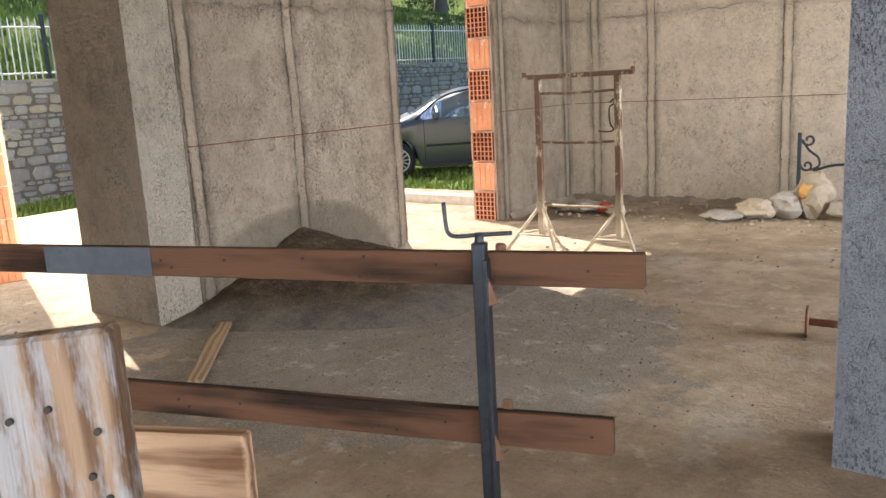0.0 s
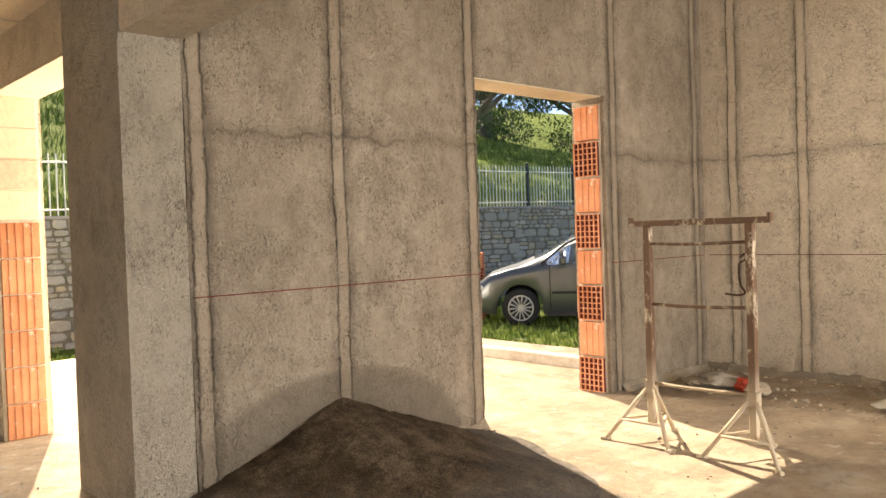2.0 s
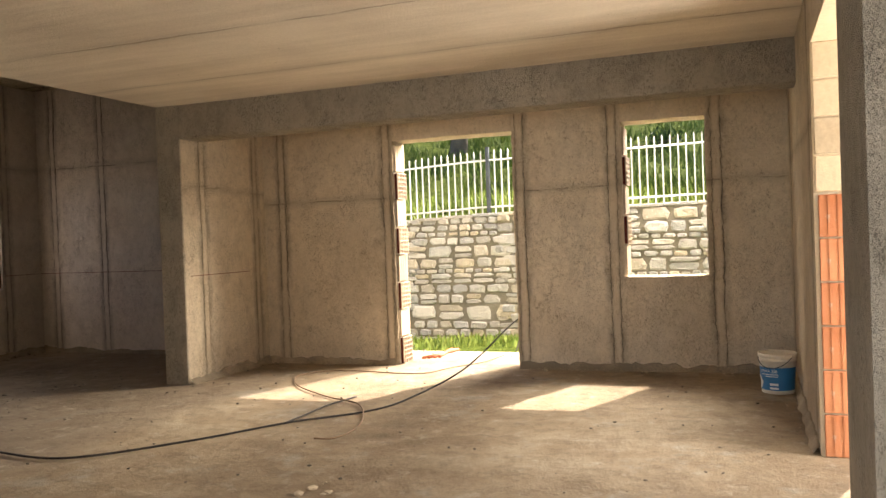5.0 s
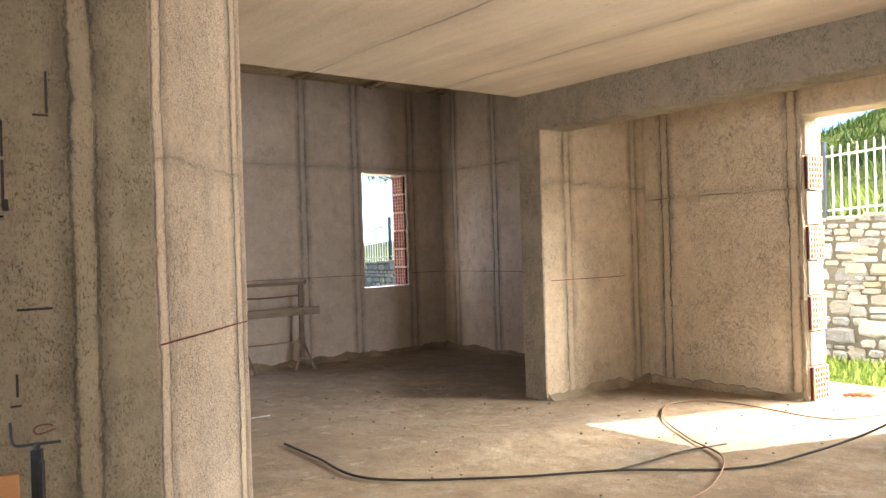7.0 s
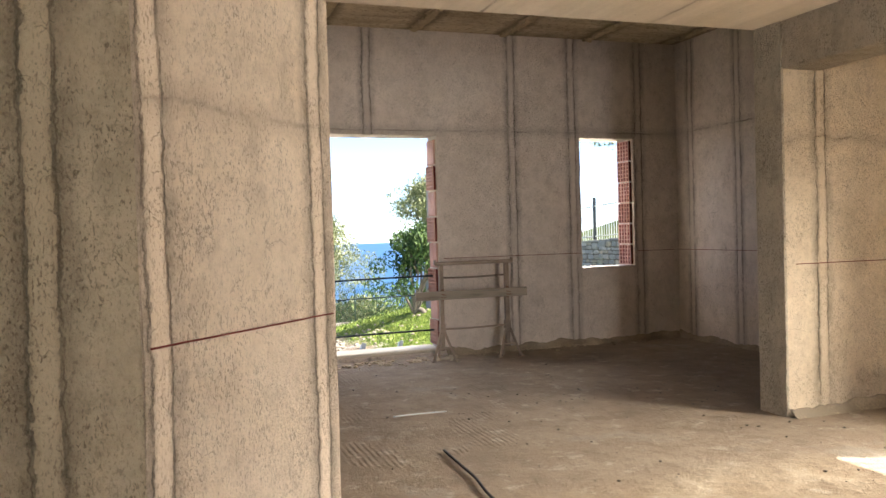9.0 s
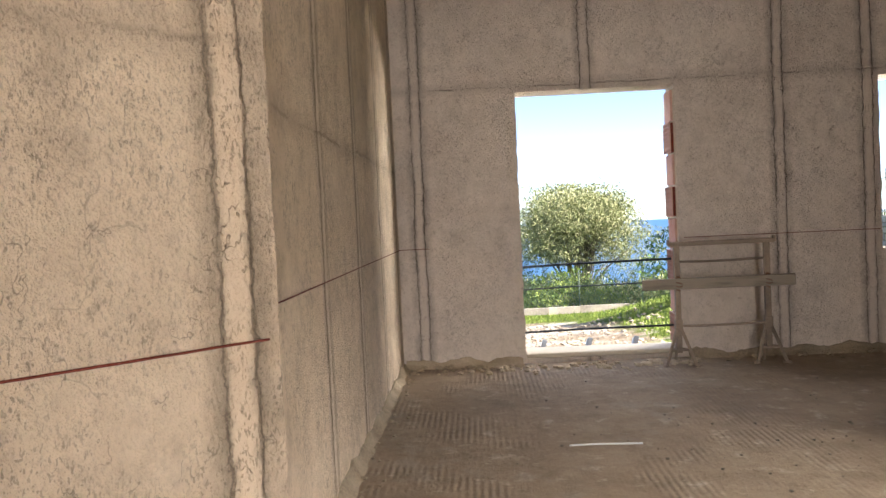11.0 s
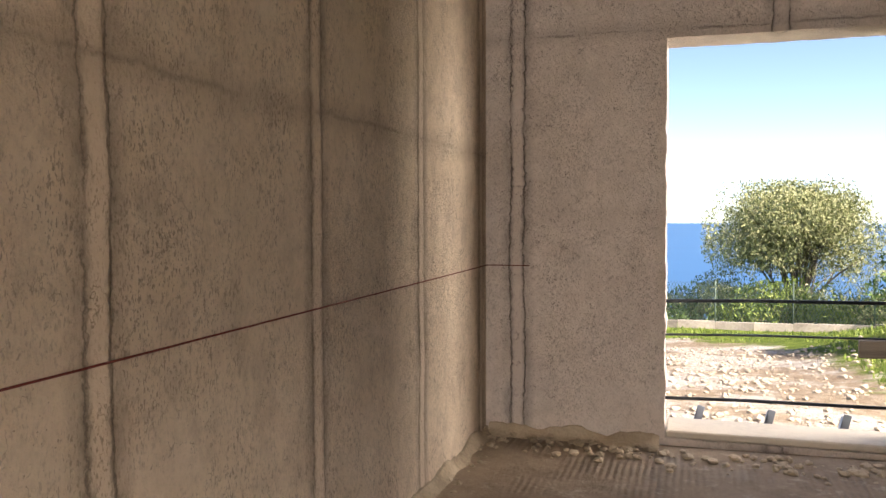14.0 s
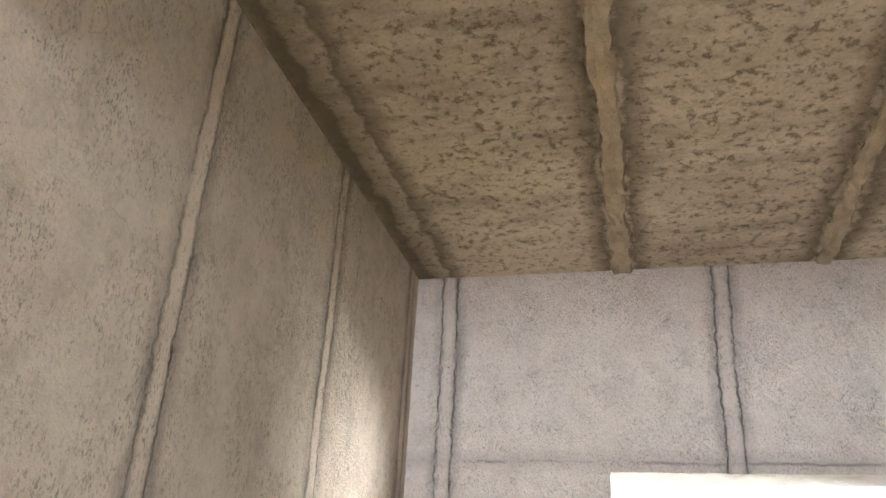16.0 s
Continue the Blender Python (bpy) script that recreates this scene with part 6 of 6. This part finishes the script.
def car_profile(x):
    """Half width at the belt, sill height, belt height, roof height and roof half width along the car. x runs from the nose back; the front wheel is at 0."""
    keys = [(-0.80, 0.60, 0.34, 0.52, 0.56, 0.50), (-0.70, 0.72, 0.24, 0.66, 0.70, 0.60), (-0.45, 0.80, 0.20, 0.84, 0.86, 0.64), (-0.10, 0.83, 0.18, 0.93, 0.96, 0.66),
            (0.35, 0.845, 0.18, 0.98, 1.12, 0.64), (0.80, 0.85, 0.18, 1.00, 1.36, 0.62), (1.25, 0.85, 0.18, 1.01, 1.49, 0.61), (1.90, 0.85, 0.18, 1.02, 1.53, 0.61),
            (2.50, 0.845, 0.18, 1.03, 1.50, 0.60), (2.90, 0.83, 0.20, 1.03, 1.40, 0.58), (3.08, 0.78, 0.28, 0.98, 1.12, 0.58), (3.13, 0.72, 0.40, 0.80, 0.84, 0.55)]
    for a, b in zip(keys[:-1], keys[1:]):
        if a[0] <= x <= b[0]:
            t = (x - a[0]) / (b[0] - a[0])
            t = t * t * (3 - 2 * t) * 0.4 + t * 0.6
            return [p + (q - p) * t for p, q in zip(a[1:], b[1:])]
    return list(keys[-1][1:])


def car_body():
    bm = bmesh.new()
    xs = [-0.80 + 3.93 * i / 60 for i in range(61)]
    cols = []
    for x in xs:
        w, s, b, r, rw = car_profile(x)
        arch = 0.0
        for wx in (0.0, 2.5):
            d = abs(x - wx)
            if d < 0.37:
                arch = max(arch, 0.30 + math.sqrt(max(0, 0.37 ** 2 - d * d)))
        lo = max(s, arch)
        mid = max(lo + 0.02, s + (b - s) * 0.5)
        pts = [(w * 0.90, lo), (w * 0.985, max(lo + 0.01, s + 0.12)), (w, mid), (w * 0.985, max(mid + 0.01, b - 0.10)), (w * 0.95, b), (w * 0.95 + (rw - w * 0.95) * 0.9, r - 0.07 * min(1, (r - b) / 0.2)), (rw * 0.90, r - 0.02), (rw * 0.5, r + 0.005), (0, r + 0.012)]
        cols.append([bm.verts.new((x, -p, q)) for p, q in pts] + [bm.verts.new((x, p, q)) for p, q in pts[-2::-1]])
    for i, (a, b) in enumerate(zip(cols[:-1], cols[1:])):
        x = (xs[i] + xs[i + 1]) / 2
        for k in range(len(a) - 1):
            side = k in (4, 11)
            glass = side and (0.42 < x < 2.85) and not (1.42 < x < 1.50) and not (0.66 < x < 0.73)
            screen = k in (6, 7, 8, 9) and (0.22 < x < 0.86 or x > 2.92)
            if glass or screen:
                continue
            f = bm.faces.new((a[k], a[k + 1], b[k + 1], b[k]))
            f.smooth = True
    for c in (cols[0], cols[-1]):
        bm.faces.new(c)
    bmesh.ops.recalc_face_normals(bm, faces=bm.faces)
    return bm, cols, xs


cb, ccols, cxs = car_body()
coords = [[v.co.copy() for v in c] for c in ccols]
part("body", cb, M_CAR, car)
for nm, ks, cond in (("side_window", (4,), lambda x: 0.42 < x < 2.85), ("side_window", (11,), lambda x: 0.42 < x < 2.85), ("windscreen", (6, 7, 8, 9), lambda x: 0.22 < x < 0.86), ("rear_window", (6, 7, 8, 9), lambda x: x > 2.92)):
    gb = bmesh.new()
    for i in range(60):
        if cond((cxs[i] + cxs[i + 1]) / 2):
            for k in ks:
                gb.faces.new([gb.verts.new(p * 1.0 - Vector((0, 0.006 * (1 if p.y > 0 else -1), 0.004))) for p in (coords[i][k], coords[i][k + 1], coords[i + 1][k + 1], coords[i + 1][k])])
    part(nm, gb, M_GLASS, car)
for x in (0.0, 2.5):
    for sy in (-1, 1):
        tb = bmesh.new()
        prof = [(0.20, -0.09), (0.285, -0.095), (0.305, -0.06), (0.305, 0.06), (0.285, 0.095), (0.20, 0.09)]
        ring_surface(tb, prof, 32)
        wh = part("wheel", tb, M_TYRE, car)
        wh.matrix_basis = pose(x, sy * 0.75, 0.305, 90, 0, 0)
        hb = bmesh.new()
        for k in range(14):
            a = k * math.tau / 14
            add_tube(hb, (0.05 * math.cos(a), 0.05 * math.sin(a), sy * -0.085), (0.19 * math.cos(a + 0.08), 0.19 * math.sin(a + 0.08), sy * -0.080), 0.013, 5)
        add_tube(hb, (0, 0, sy * -0.07), (0, 0, sy * -0.095), 0.055, 16)
        ring_surface(hb, [(0.185, sy * -0.085), (0.205, sy * -0.095), (0.215, sy * -0.08)], 32)
        part("hubcap", hb, M_RIM, wh)
        dk = bmesh.new()
        add_tube(dk, (0, 0, sy * -0.055), (0, 0, sy * -0.062), 0.20, 24)
        part("rim", dk, M_TRIM, wh)
for sy in (-1, 1):
    sb_ = bmesh.new()
    add_box(sb_, 0.50, 2.05, sy * 0.848 - 0.012, sy * 0.848 + 0.012, 0.52, 0.56, 0.005)
    part("rubbing_strip", sb_, M_TRIM, car)
    ss = bmesh.new()
    add_box(ss, 0.42, 2.08, sy * 0.80 - 0.02, sy * 0.80 + 0.012, 0.16, 0.22, 0.005)
    part("sill", ss, M_TRIM, car)
    for x0 in (0.47, 1.46):
        dd = bmesh.new()
        add_box(dd, x0, x0 + 0.010, sy * 0.846 - 0.006, sy * 0.846 + 0.008, 0.28, 0.98)
        part("door_seam", dd, M_TRIM, car)
        dh_ = bmesh.new()
        add_box(dh_, x0 + 0.72, x0 + 0.90, sy * 0.845 - 0.01, sy * 0.845 + 0.02, 0.86, 0.90, 0.006)
        part("door_handle", dh_, M_CAR, car)
    mb = bmesh.new()
    add_box(mb, 0.62, 0.74, sy * 0.95 - 0.09, sy * 0.95 + 0.05, 0.98, 1.12, 0.03)
    part("wing_mirror", mb, M_CAR, car)
    pb_ = bmesh.new()
    c = [(0.34, 1.0), (0.80, 1.335), (1.25, 1.45), (1.9, 1.485), (2.6, 1.46)]
    add_path(pb_, spline([(x, sy * (0.80 if z < 1.1 else 0.655), z) for x, z in c], 6), 0.020, 6)
    part("window_frame", pb_, M_TRIM, car)
    hl = bmesh.new()
    add_box(hl, -0.76, -0.50, sy * 0.62 - 0.12, sy * 0.62 + 0.10, 0.56, 0.70, 0.05)
    part("headlight", hl, M_LAMP, car)
bp = bmesh.new()
add_box(bp, -0.83, -0.66, -0.66, 0.66, 0.26, 0.44, 0.05)
part("bumper", bp, M_CAR, car)
for sy in (-0.35, 0.35):
    st_ = bmesh.new()
    add_box(st_, 1.25, 1.75, sy - 0.24, sy + 0.24, 0.40, 0.62, 0.06)
    add_box(st_, 1.65, 1.82, sy - 0.22, sy + 0.22, 0.55, 1.20, 0.06)
    add_box(st_, 1.70, 1.80, sy - 0.12, sy + 0.12, 1.20, 1.36, 0.03)
    part("seat", st_, M_SEAT, car)
sw_ = bmesh.new()
add_path(sw_, [(0.95 + 0.07 * math.cos(a), -0.35 + 0.18 * math.sin(a), 1.0 + 0.17 * math.cos(a)) for a in [i * math.tau / 20 for i in range(21)]], 0.014, 6)
part("steering_wheel", sw_, M_TRIM, car)
db_ = bmesh.new()
add_box(db_, 0.42, 0.90, -0.76, 0.76, 0.80, 0.98, 0.05)
part("dashboard", db_, M_TRIM, car)

# gate pillar at the end of the stone wall
gp = thing("gate_pillar", (-8.05, -14.5, height(-8.05, -14.5) - 0.1), "stone gate pillar with a pale concrete top", "pillar")
part("shaft", box_bm(-0.28, 0.28, -0.28, 0.28, 0, 2.1, 0.01), M_STONE, gp)
part("cap", box_bm(-0.22, 0.22, -0.22, 0.22, 2.1, 2.9, 0.01), M_CONC, gp)
